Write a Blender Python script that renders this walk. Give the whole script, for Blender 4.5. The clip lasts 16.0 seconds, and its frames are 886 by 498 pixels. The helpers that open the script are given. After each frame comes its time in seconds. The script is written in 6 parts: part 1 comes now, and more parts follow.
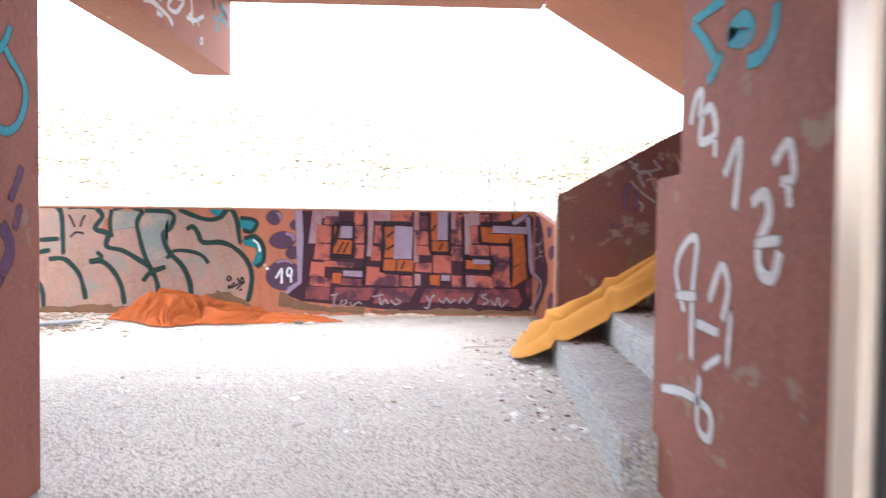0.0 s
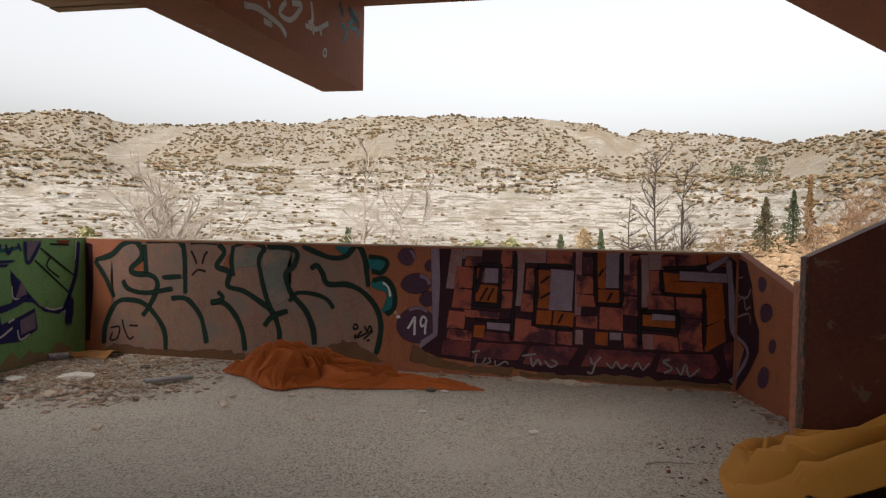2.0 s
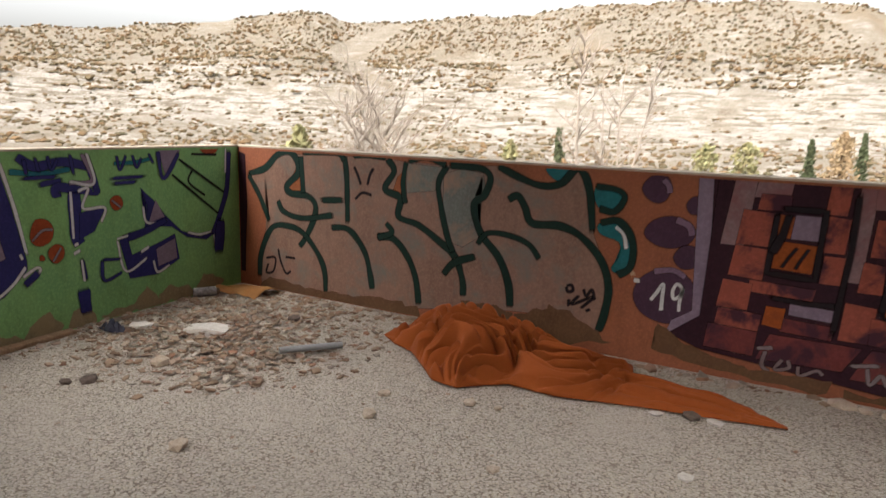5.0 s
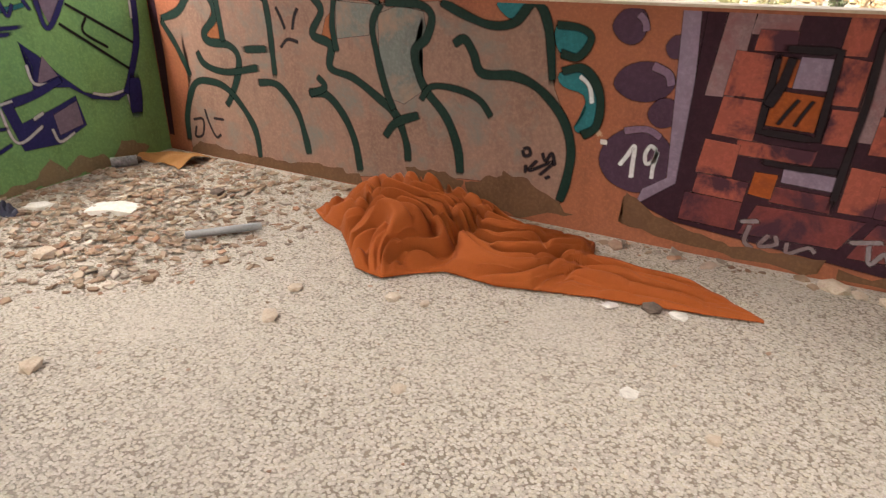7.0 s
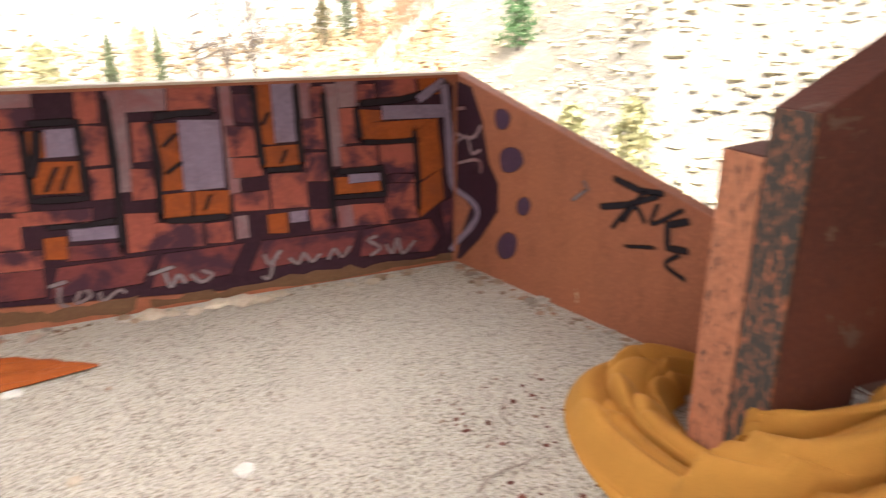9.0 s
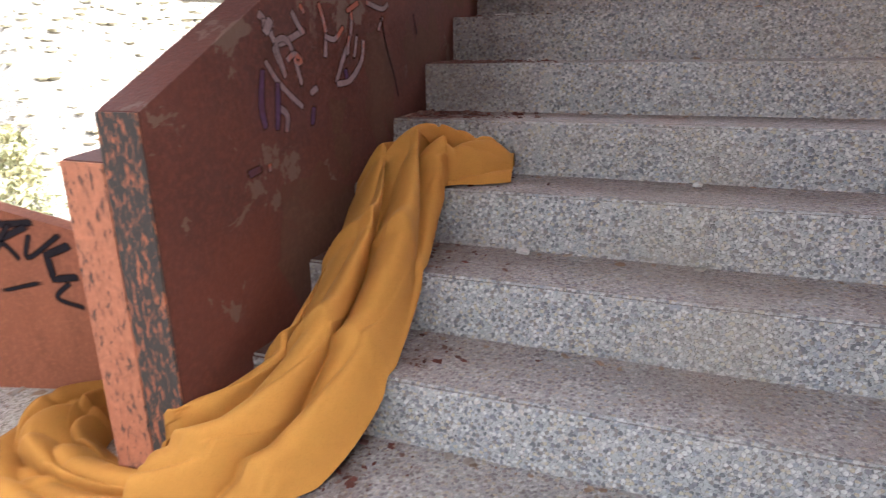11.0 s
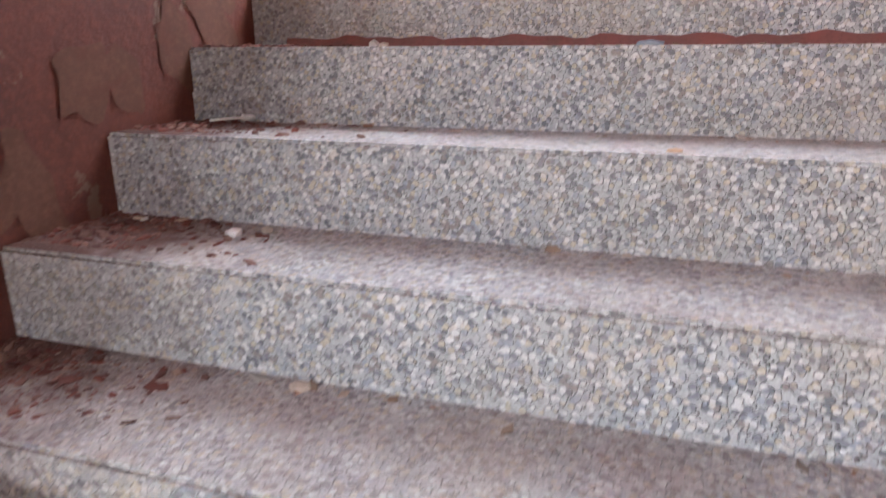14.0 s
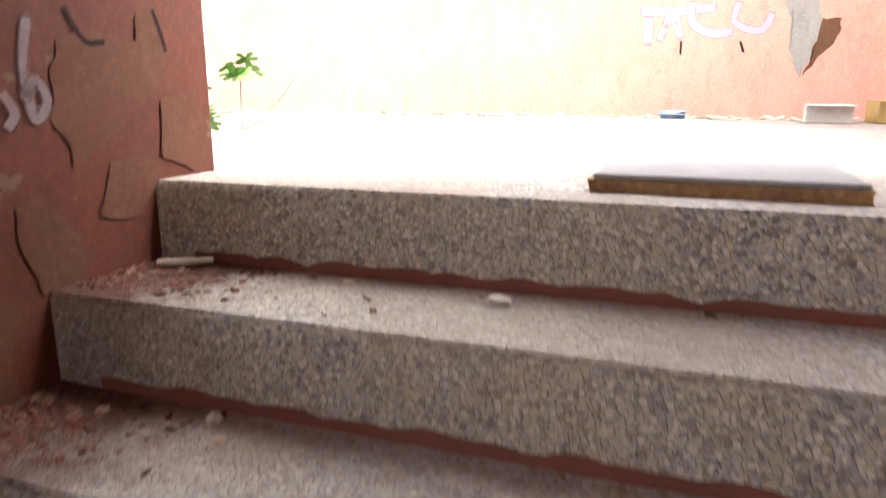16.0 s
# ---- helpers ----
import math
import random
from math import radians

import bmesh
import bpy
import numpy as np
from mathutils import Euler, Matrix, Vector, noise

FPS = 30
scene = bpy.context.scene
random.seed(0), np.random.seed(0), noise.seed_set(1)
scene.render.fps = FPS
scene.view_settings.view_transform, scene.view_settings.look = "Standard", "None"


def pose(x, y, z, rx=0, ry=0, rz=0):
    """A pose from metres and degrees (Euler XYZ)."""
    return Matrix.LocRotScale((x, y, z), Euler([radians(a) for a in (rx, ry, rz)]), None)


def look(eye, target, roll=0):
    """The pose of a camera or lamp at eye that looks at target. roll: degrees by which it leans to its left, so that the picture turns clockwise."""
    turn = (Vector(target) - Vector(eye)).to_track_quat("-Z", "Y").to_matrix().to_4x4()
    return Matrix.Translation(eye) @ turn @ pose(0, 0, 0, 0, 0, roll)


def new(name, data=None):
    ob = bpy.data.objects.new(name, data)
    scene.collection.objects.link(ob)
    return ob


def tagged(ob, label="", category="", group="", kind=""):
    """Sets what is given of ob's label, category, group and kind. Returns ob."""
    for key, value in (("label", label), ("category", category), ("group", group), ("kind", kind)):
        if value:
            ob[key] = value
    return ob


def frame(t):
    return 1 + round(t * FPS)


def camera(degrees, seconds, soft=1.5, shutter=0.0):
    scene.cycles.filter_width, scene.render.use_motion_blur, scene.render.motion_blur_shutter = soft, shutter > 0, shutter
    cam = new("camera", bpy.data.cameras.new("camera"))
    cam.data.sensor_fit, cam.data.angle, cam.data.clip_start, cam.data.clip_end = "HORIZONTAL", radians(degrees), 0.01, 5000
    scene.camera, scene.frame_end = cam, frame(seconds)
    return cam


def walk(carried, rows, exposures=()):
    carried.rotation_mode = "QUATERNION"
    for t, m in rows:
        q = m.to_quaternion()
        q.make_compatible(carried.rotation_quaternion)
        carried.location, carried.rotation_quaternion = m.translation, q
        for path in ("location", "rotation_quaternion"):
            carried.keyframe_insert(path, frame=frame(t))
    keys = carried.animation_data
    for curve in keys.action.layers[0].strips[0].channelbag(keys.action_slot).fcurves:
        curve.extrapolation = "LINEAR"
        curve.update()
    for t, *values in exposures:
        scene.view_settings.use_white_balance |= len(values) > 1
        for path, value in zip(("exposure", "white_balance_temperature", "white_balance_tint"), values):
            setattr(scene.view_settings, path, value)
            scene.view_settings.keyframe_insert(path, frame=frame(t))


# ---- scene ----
cam = camera(67.8, 16.0, 1.2, 0.4)
PATH = [
    (0, (0.191, 0.689, 0.841), (0.259, 2.687, 0.785), 0.7),
    (0.5, (0.125, 1.087, 0.921), (-0.027, 3.081, 0.874), 1.1),
    (1, (0.126, 1.315, 1.006), (-0.201, 3.287, 0.955), 1.2),
    (1.5, (0.153, 1.555, 1.159), (-0.237, 3.516, 1.112), 1.2),
    (2, (0.129, 1.912, 1.16), (-0.268, 3.872, 1.107), 1.1),
    (2.5, (0.151, 2.162, 1.283), (-0.253, 4.12, 1.221), 1.2),
    (3, (-0.011, 2.454, 1.276), (-0.404, 4.413, 1.184), 1.0),
    (3.5, (-0.247, 2.718, 1.286), (-0.676, 4.669, 1.193), 1.2),
    (4, (-0.361, 3.088, 1.283), (-1.01, 4.977, 1.182), 1.4),
    (4.5, (-0.431, 3.332, 1.229), (-1.284, 5.129, 1.025), 1.8),
    (5, (-0.531, 3.613, 1.243), (-1.486, 5.331, 0.872), 1.9),
    (5.2, (-0.531, 3.715, 1.246), (-1.503, 5.406, 0.806), 1.5),
    (7.3, (-0.472, 4.297, 1.233), (-1.341, 5.882, 0.377), 0.9),
    (7.5, (-0.46, 4.284, 1.246), (-1.233, 5.918, 0.39), 0.6),
    (8, (-0.377, 4.209, 1.248), (-0.663, 6.028, 0.468), 0.6),
    (8.5, (-0.306, 4.102, 1.242), (-0.013, 5.964, 0.574), -0.1),
    (9, (-0.249, 3.975, 1.256), (0.552, 5.695, 0.624), -0.4),
    (9.5, (-0.139, 3.922, 1.253), (1.102, 5.367, 0.642), -1.3),
    (9.7, (-0.19, 3.882, 1.257), (1.199, 5.183, 0.642), -1.2),
    (10, (-0.212, 3.868, 1.233), (1.349, 4.965, 0.633), -0.6),
    (10.2, (-0.235, 3.858, 1.204), (1.421, 4.808, 0.606), -0.7),
    (12.3, (0.491, 3.883, 1.247), (2.353, 4.282, 0.636), -1.2),
    (12.5, (0.636, 3.842, 1.232), (2.494, 4.247, 0.613), -1.2),
    (13, (0.971, 3.79, 1.298), (2.832, 4.189, 0.682), -0.8),
    (13.5, (1.314, 3.741, 1.369), (3.181, 4.163, 0.791), -0.6),
    (14, (1.519, 3.623, 1.495), (3.391, 4.025, 0.917), -0.2),
    (14.5, (1.73, 3.6, 1.66), (3.61, 3.999, 1.106), 0.1),
    (15, (1.961, 3.629, 1.785), (3.853, 4.05, 1.291), 0.2),
    (15.5, (2.173, 3.532, 1.885), (4.062, 3.968, 1.393), -0.0),
    (16, (2.415, 3.565, 2.075), (4.307, 4.023, 1.619), 0.1),
]
EXPO = [(0, 3.15, 5600, 10), (0.3, 2.75, 5900, 10), (0.6, 2.0, 6300, 10), (1.0, 1.3, 6600, 10), (1.5, 0.7, 6800, 10), (2.0, 0.25, 6700, 10), (3.0, 0.1, 6700, 10), (4.5, 0.25, 6600, 10), (5.2, 1.15, 6800, 10), (7.3, 1.92, 7100, 10), (8.0, 2.1, 7000, 10), (9.0, 2.25, 6700, 10), (10.2, 2.3, 6100, 10), (12.3, 3.7, 5600, 8), (13.5, 3.75, 5600, 8), (15.0, 3.85, 5800, 8), (15.6, 3.35, 5900, 8), (16.0, 2.6, 6700, 10)]
walk(cam, [(t, look(eye, target, roll)) for t, eye, target, roll in PATH], EXPO)

# ---- daylight ----
world = bpy.data.worlds.new("sky")
scene.world = world
world.use_nodes = True
wn = world.node_tree.nodes
sky = wn.new("ShaderNodeTexSky")
sky.sky_type = "NISHITA"
sky.sun_disc = False
sky.sun_elevation, sky.sun_rotation = radians(48), radians(186)
sky.dust_density, sky.air_density, sky.ozone_density = 8.0, 1.0, 1.0
wn["Background"].inputs["Strength"].default_value = 0.15
haze = wn.new("ShaderNodeHueSaturation")  # thin white cloud over the whole sky
haze.inputs["Saturation"].default_value, haze.inputs["Value"].default_value = 0.2, 2.1
world.node_tree.links.new(sky.outputs["Color"], haze.inputs["Color"])
world.node_tree.links.new(haze.outputs["Color"], wn["Background"].inputs["Color"])
sun = new("sun", bpy.data.lights.new("sun", "SUN"))
sun.data.energy, sun.data.angle, sun.data.color = 0.5, radians(40), (1.0, 0.97, 0.93)
sun.matrix_world = look((0, 0, 30), (3, 26, 0))


# ---- materials ----
def nodes_of(name):
    m = bpy.data.materials.new(name)
    m.use_nodes = True
    nt = m.node_tree
    nt.nodes["Principled BSDF"].inputs["Specular IOR Level"].default_value = 0.25  # dusty, matt
    return m, nt, nt.nodes["Principled BSDF"]


def add(nt, kind, **values):
    n = nt.nodes.new(kind)
    for k, v in values.items():
        n.inputs[k].default_value = v
    return n


def ramp(nt, fac, stops, hard=False):
    r = nt.nodes.new("ShaderNodeValToRGB")
    e = r.color_ramp.elements
    while len(e) < len(stops):
        e.new(0.5)
    for el, (p, c) in zip(e, stops):
        el.position = p
        el.color = (*c, 1) if len(c) == 3 else c
    if hard:
        r.color_ramp.interpolation = "CONSTANT"
    nt.links.new(fac, r.inputs["Fac"])
    return r.outputs["Color"]


def grey(nt, fac, a, b):
    r = nt.nodes.new("ShaderNodeMapRange")
    r.inputs["From Min"].default_value, r.inputs["From Max"].default_value = a, b
    nt.links.new(fac, r.inputs["Value"])
    return r.outputs["Result"]


def mix(nt, fac, a, b, how="MIX"):
    m = nt.nodes.new("ShaderNodeMix")
    m.data_type, m.blend_type = "RGBA", how
    for socket, v in (("Factor", fac), ("A", a), ("B", b)):
        s = [i for i in m.inputs if i.name == socket and i.type == ("VALUE" if socket == "Factor" else "RGBA")][0]
        if isinstance(v, (int, float)):
            s.default_value = v
        elif isinstance(v, tuple):
            s.default_value = (*v, 1)
        else:
            nt.links.new(v, s)
    return [o for o in m.outputs if o.type == "RGBA"][0]


def place(nt, scale=(1, 1, 1)):
    g = nt.nodes.new("ShaderNodeNewGeometry")
    m = nt.nodes.new("ShaderNodeMapping")
    m.inputs["Scale"].default_value = scale
    nt.links.new(g.outputs["Position"], m.inputs["Vector"])
    return m.outputs["Vector"]


def noise_of(nt, vec, scale, detail=4.0, rough=0.6, distort=0.0):
    n = add(nt, "ShaderNodeTexNoise", Scale=scale, Detail=detail, Roughness=rough, Distortion=distort)
    nt.links.new(vec, n.inputs["Vector"])
    return n.outputs["Fac"]


def bump(nt, bsdf, height, strength, distance):
    b = add(nt, "ShaderNodeBump", Strength=strength, Distance=distance)
    nt.links.new(height, b.inputs["Height"])
    nt.links.new(b.outputs["Normal"], bsdf.inputs["Normal"])


def painted(name, paint, worn, under, wear=0.62, rough=0.7, streak=1.0, bumpy=0.25, fade=0.02, size=5.0):
    """Old masonry paint: blotches, fine grain, streaks and places where it has come off."""
    m, nt, p = nodes_of(name)
    v = place(nt)
    vs = place(nt, (streak, streak, 0.35))
    big = noise_of(nt, v, 1.7, 5, 0.65)
    fine = noise_of(nt, v, 60, 3, 0.7)
    drip = noise_of(nt, vs, 9, 5, 0.7)
    c = mix(nt, grey(nt, big, 0.35, 0.7), paint, worn)
    c = mix(nt, grey(nt, drip, 0.5, 0.85), c, tuple(x * 0.62 for x in paint))
    c = mix(nt, grey(nt, fine, 0.45, 0.9), c, tuple(min(1, x * 1.35) for x in paint))
    flake = noise_of(nt, place(nt, (1, 1, 0.4)) if size > 20 else v, size, 8, 0.62, 0.4)
    c = mix(nt, grey(nt, flake, wear, wear + fade), c, under)
    nt.links.new(c, p.inputs["Base Color"])
    p.inputs["Roughness"].default_value = rough
    h = mix(nt, 0.5, fine, flake)
    bump(nt, p, h, bumpy, 0.01)
    return m


def pebbled(name, scale, stones, mortar, dust, dusty, depth=0.004, worn=0.5, tread=None, close=1.02, wall_dust_shade=True):
    """Washed concrete: small stones of several colours set in mortar, dusty in places."""
    m, nt, p = nodes_of(name)
    v = place(nt)
    vor = add(nt, "ShaderNodeTexVoronoi", Scale=scale, Randomness=1.0)
    nt.links.new(v, vor.inputs["Vector"])
    sep = nt.nodes.new("ShaderNodeSeparateColor")
    nt.links.new(vor.outputs["Color"], sep.inputs["Color"])
    c = ramp(nt, sep.outputs[0], [(i / len(stones), s) for i, s in enumerate(stones)], True)
    size = noise_of(nt, v, scale * 0.5, 2)
    wob = nt.nodes.new("ShaderNodeMath")
    wob.operation = "ADD"
    nt.links.new(vor.outputs["Distance"], wob.inputs[0])
    nt.links.new(grey(nt, size, -1.2, 3.0), wob.inputs[1])
    inside = grey(nt, wob.outputs[0], close, close - 0.12)
    c = mix(nt, inside, mortar, c)
    c = mix(nt, grey(nt, sep.outputs[1], worn, worn + 0.02), c, mortar)
    blotch = noise_of(nt, v, 1.3, 6, 0.62)
    c = mix(nt, grey(nt, blotch, dusty, dusty + 0.3), c, dust)
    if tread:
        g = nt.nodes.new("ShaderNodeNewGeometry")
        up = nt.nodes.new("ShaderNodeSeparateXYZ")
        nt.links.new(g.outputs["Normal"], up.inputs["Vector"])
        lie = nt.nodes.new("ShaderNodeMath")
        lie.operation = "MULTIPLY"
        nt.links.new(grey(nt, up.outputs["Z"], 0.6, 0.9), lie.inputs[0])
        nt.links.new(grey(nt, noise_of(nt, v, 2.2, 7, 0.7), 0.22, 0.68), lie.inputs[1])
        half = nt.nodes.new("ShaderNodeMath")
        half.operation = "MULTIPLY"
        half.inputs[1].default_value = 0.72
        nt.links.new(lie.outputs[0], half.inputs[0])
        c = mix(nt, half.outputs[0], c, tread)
    if tread and wall_dust_shade:
        # red dust off the parapet's paint, its dark colour also painting the corner's shade
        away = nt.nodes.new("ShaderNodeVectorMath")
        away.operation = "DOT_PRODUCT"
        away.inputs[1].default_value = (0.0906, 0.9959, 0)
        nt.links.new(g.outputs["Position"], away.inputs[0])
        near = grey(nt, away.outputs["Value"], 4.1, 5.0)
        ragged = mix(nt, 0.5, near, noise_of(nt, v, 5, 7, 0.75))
        dust_shade_on = nt.nodes.new("ShaderNodeMath")
        dust_shade_on.operation = "MULTIPLY"
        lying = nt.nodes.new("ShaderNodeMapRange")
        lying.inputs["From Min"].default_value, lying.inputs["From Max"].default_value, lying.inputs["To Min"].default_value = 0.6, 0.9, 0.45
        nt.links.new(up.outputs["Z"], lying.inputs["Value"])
        nt.links.new(lying.outputs["Result"], dust_shade_on.inputs[0])
        nt.links.new(grey(nt, ragged, 0.46, 0.62), dust_shade_on.inputs[1])
        c = mix(nt, dust_shade_on.outputs[0], c, (0.085, 0.04, 0.03))
    grain = noise_of(nt, v, 220, 2)
    c = mix(nt, 0.22, c, ramp(nt, grain, [(0.3, (0.02, 0.02, 0.02)), (0.7, (0.8, 0.8, 0.8))]), "OVERLAY")
    nt.links.new(c, p.inputs["Base Color"])
    p.inputs["Roughness"].default_value = 0.85
    h = mix(nt, 0.3, inside, size)
    bump(nt, p, h, 0.9, depth)
    return m


def plain(name, c1, c2, scale=8.0, rough=0.7, fine=90.0, bumpy=0.2, metal=0.0, stretch=(1, 1, 1)):
    m, nt, p = nodes_of(name)
    v = place(nt, stretch)
    c = mix(nt, grey(nt, noise_of(nt, v, scale, 6, 0.65), 0.35, 0.68), c1, c2)
    f = noise_of(nt, v, fine, 3, 0.7)
    c = mix(nt, grey(nt, f, 0.5, 0.95), c, tuple(x * 0.55 for x in c1))
    nt.links.new(c, p.inputs["Base Color"])
    p.inputs["Roughness"].default_value, p.inputs["Metallic"].default_value = rough, metal
    bump(nt, p, f, bumpy, 0.005)
    return m


TERRA = painted("terracotta paint", (0.28, 0.095, 0.046), (0.23, 0.078, 0.042), (0.42, 0.27, 0.17), 0.69)
OXIDE = painted("dark oxide paint", (0.25, 0.096, 0.068), (0.2, 0.078, 0.058), (0.24, 0.16, 0.115), 0.62)
# oxide red mixed far darker than the piers', putting the parapet's shade into colour
STAIRRED_SHADED = painted("dark stair parapet paint", (0.098, 0.029, 0.018), (0.062, 0.022, 0.017), (0.12, 0.075, 0.055), 0.6, 0.6, 1.0, 0.4)
SALMON = painted("salmon paint", (0.6, 0.31, 0.25), (0.54, 0.26, 0.2), (0.5, 0.42, 0.36), 0.7)
WEATHERED = painted("weathered orange end paint", (0.36, 0.125, 0.06), (0.30, 0.1, 0.05), (0.05, 0.042, 0.036), 0.37, bumpy=0.6, fade=0.12, size=70)
WEATHERED_LESS = painted("weathered salmon end paint", (0.42, 0.16, 0.085), (0.36, 0.13, 0.07), (0.05, 0.042, 0.036), 0.53, bumpy=0.6, fade=0.12, size=70)
GREENWALL = painted("green wall paint", (0.19, 0.37, 0.13), (0.14, 0.31, 0.13), (0.23, 0.2, 0.1), 0.7)
CAP = plain("pale mortar", (0.55, 0.48, 0.38), (0.4, 0.33, 0.25), 6)
RAW = plain("bare concrete", (0.3, 0.27, 0.22), (0.22, 0.19, 0.15), 7, 0.9)
PEBBLES = ((0.36, 0.36, 0.35), (0.55, 0.54, 0.51), (0.22, 0.22, 0.23), (0.45, 0.395, 0.3), (0.31, 0.32, 0.34), (0.58, 0.57, 0.54), (0.25, 0.225, 0.2), (0.42, 0.41, 0.39), (0.17, 0.17, 0.175), (0.5, 0.46, 0.4))
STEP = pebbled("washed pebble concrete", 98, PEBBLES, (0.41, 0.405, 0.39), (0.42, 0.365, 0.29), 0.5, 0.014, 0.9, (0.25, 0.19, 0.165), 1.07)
LANDING = pebbled("washed landing concrete", 98, PEBBLES, (0.41, 0.405, 0.39), (0.42, 0.365, 0.29), 0.5, 0.014, 0.9, (0.25, 0.19, 0.165), 1.07, False)
FLOOR = pebbled("washed floor concrete", 100, ((0.43, 0.385, 0.335), (0.49, 0.445, 0.39), (0.37, 0.33, 0.285), (0.455, 0.405, 0.335)), (0.235, 0.2, 0.16), (0.47, 0.425, 0.37), 0.5, 0.018, 2.0, None, 1.14)
OCHRE = plain("ochre felt cloth", (0.44, 0.205, 0.04), (0.38, 0.172, 0.033), 5, 0.95, 300, 0.15)
RUST = plain("rust orange cloth", (0.25, 0.058, 0.011), (0.29, 0.07, 0.014), 4, 0.9, 400, 0.2)
BOARD = plain("grey chipboard face", (0.24, 0.235, 0.245), (0.28, 0.275, 0.285), 5, 0.95)
BOARD.node_tree.nodes["Principled BSDF"].inputs["Specular IOR Level"].default_value = 0.05
PLANK = plain("old bare planks", (0.2, 0.12, 0.07), (0.32, 0.22, 0.14), 3, 0.85, 60, 0.4, 0, (1, 14, 14))
PLUMP = plain("dark red line paint", (0.19, 0.06, 0.048), (0.14, 0.06, 0.05), 14)
GOLD = plain("anodised door frame", (0.66, 0.6, 0.52), (0.55, 0.46, 0.36), 3, 0.35, 60, 0.05, 0.5, (6, 6, 0.3))


# ---- building helpers ----
def mesh_of(name, bm, mats):
    me = bpy.data.meshes.new(name)
    bm.normal_update()
    bm.to_mesh(me)
    bm.free()
    for m in (mats if isinstance(mats, (list, tuple)) else [mats]):
        me.materials.append(m)
    return me


def part(name, bm, material, parent, label="", smooth=False):
    ob = new(name, mesh_of(name, bm, material))
    if smooth:
        ob.data.polygons.foreach_set("use_smooth", [True] * len(ob.data.polygons))
    ob.parent = parent
    return tagged(ob, label)


def thing(name, label, category, at=(0, 0, 0), turn=0.0, group="", kind=""):
    ob = new(name)
    ob.matrix_basis = pose(*at, 0, 0, turn)
    return tagged(ob, label, category, group, kind)


def setting(name, bm, material, label, category, smooth=False):
    ob = part(name, bm, material, None, "", smooth)
    return tagged(ob, label, category, "", "structure")


def block(bm, x0, x1, y0, y1, z0, z1, m=None, bevel=0.0):
    """A box, its edges taken off by bevel."""
    before = set(bm.verts)
    vs = [bm.verts.new(p) for p in ((x0, y0, z0), (x1, y0, z0), (x1, y1, z0), (x0, y1, z0), (x0, y0, z1), (x1, y0, z1), (x1, y1, z1), (x0, y1, z1))]
    fs = [bm.faces.new([vs[i] for i in f]) for f in ((3, 2, 1, 0), (4, 5, 6, 7), (0, 1, 5, 4), (1, 2, 6, 5), (2, 3, 7, 6), (3, 0, 4, 7))]
    if bevel:
        bmesh.ops.bevel(bm, geom=list({e for f in fs for e in f.edges}), offset=bevel, segments=2, affect="EDGES")
    if m is not None:
        bmesh.ops.transform(bm, matrix=m, verts=[v for v in bm.verts if v not in before])
    return bm


def box(*dims, m=None, bevel=0.0):
    return block(bmesh.new(), *dims, m=m, bevel=bevel)


def prism(outline, depth, m=None):
    """An outline in x, z, given thickness along y from 0 to depth."""
    bm = bmesh.new()
    a = [bm.verts.new((x, 0, z)) for x, z in outline]
    b = [bm.verts.new((x, depth, z)) for x, z in outline]
    bm.faces.new(a)
    bm.faces.new(b[::-1])
    n = len(a)
    for i in range(n):
        bm.faces.new((a[i], b[i], b[(i + 1) % n], a[(i + 1) % n]))
    bmesh.ops.recalc_face_normals(bm, faces=bm.faces)
    if m is not None:
        bm.transform(m)
    return bm


def spline(points, n):
    """n places along a smooth line through the points."""
    p = [Vector(q) for q in points]
    p = [2 * p[0] - p[1]] + p + [2 * p[-1] - p[-2]]
    out = []
    for i in range(n):
        s = i / (n - 1) * (len(p) - 3)
        k = min(int(s), len(p) - 4)
        f = s - k
        a, b, c, d = p[k:k + 4]
        out.append(0.5 * (2 * b + (c - a) * f + (2 * a - 5 * b + 4 * c - d) * f * f + (3 * b - 3 * c + d - a) * f ** 3))
    return out


# ---- terrace: floor, walls, roof ----
WALL_Y, TOP = 7.165, 1.045
floor = setting("floor", box(-5.2, 3.2, -3.5, 7.3, -0.35, 0.0), FLOOR, "dusty washed pebble concrete terrace floor", "floor")
front = setting("wall_front", box(-4.3, 1.33, WALL_Y, WALL_Y + 0.12, -4, TOP - 0.012), TERRA, "low terracotta parapet wall covered in graffiti", "wall")
part("coping", box(-4.33, 1.33, WALL_Y - 0.004, WALL_Y + 0.13, TOP - 0.012, TOP, bevel=0.003), CAP, front, "pale mortar coping")
LEFT = pose(-4.27, WALL_Y, 0, 0, 0, -86.5)
left = setting("wall_left", box(0, 5.2, -0.12, 0.0, -4, TOP - 0.012, m=LEFT), GREENWALL, "low parapet wall painted green with graffiti", "wall")
part("coping", box(-0.02, 5.2, -0.13, 0.004, TOP - 0.012, TOP, m=LEFT, bevel=0.003), CAP, left, "pale mortar coping")
RIGHT = pose(1.315, WALL_Y + 0.02, 0, 0, 0, -79.0)
slope = 0.285
right = setting("wall_right", prism([(0, -4), (4.2, -4), (4.2, TOP - 4.2 * slope), (0, TOP)], 0.07, RIGHT), TERRA, "sloping terracotta parapet wall with painted spots", "wall")

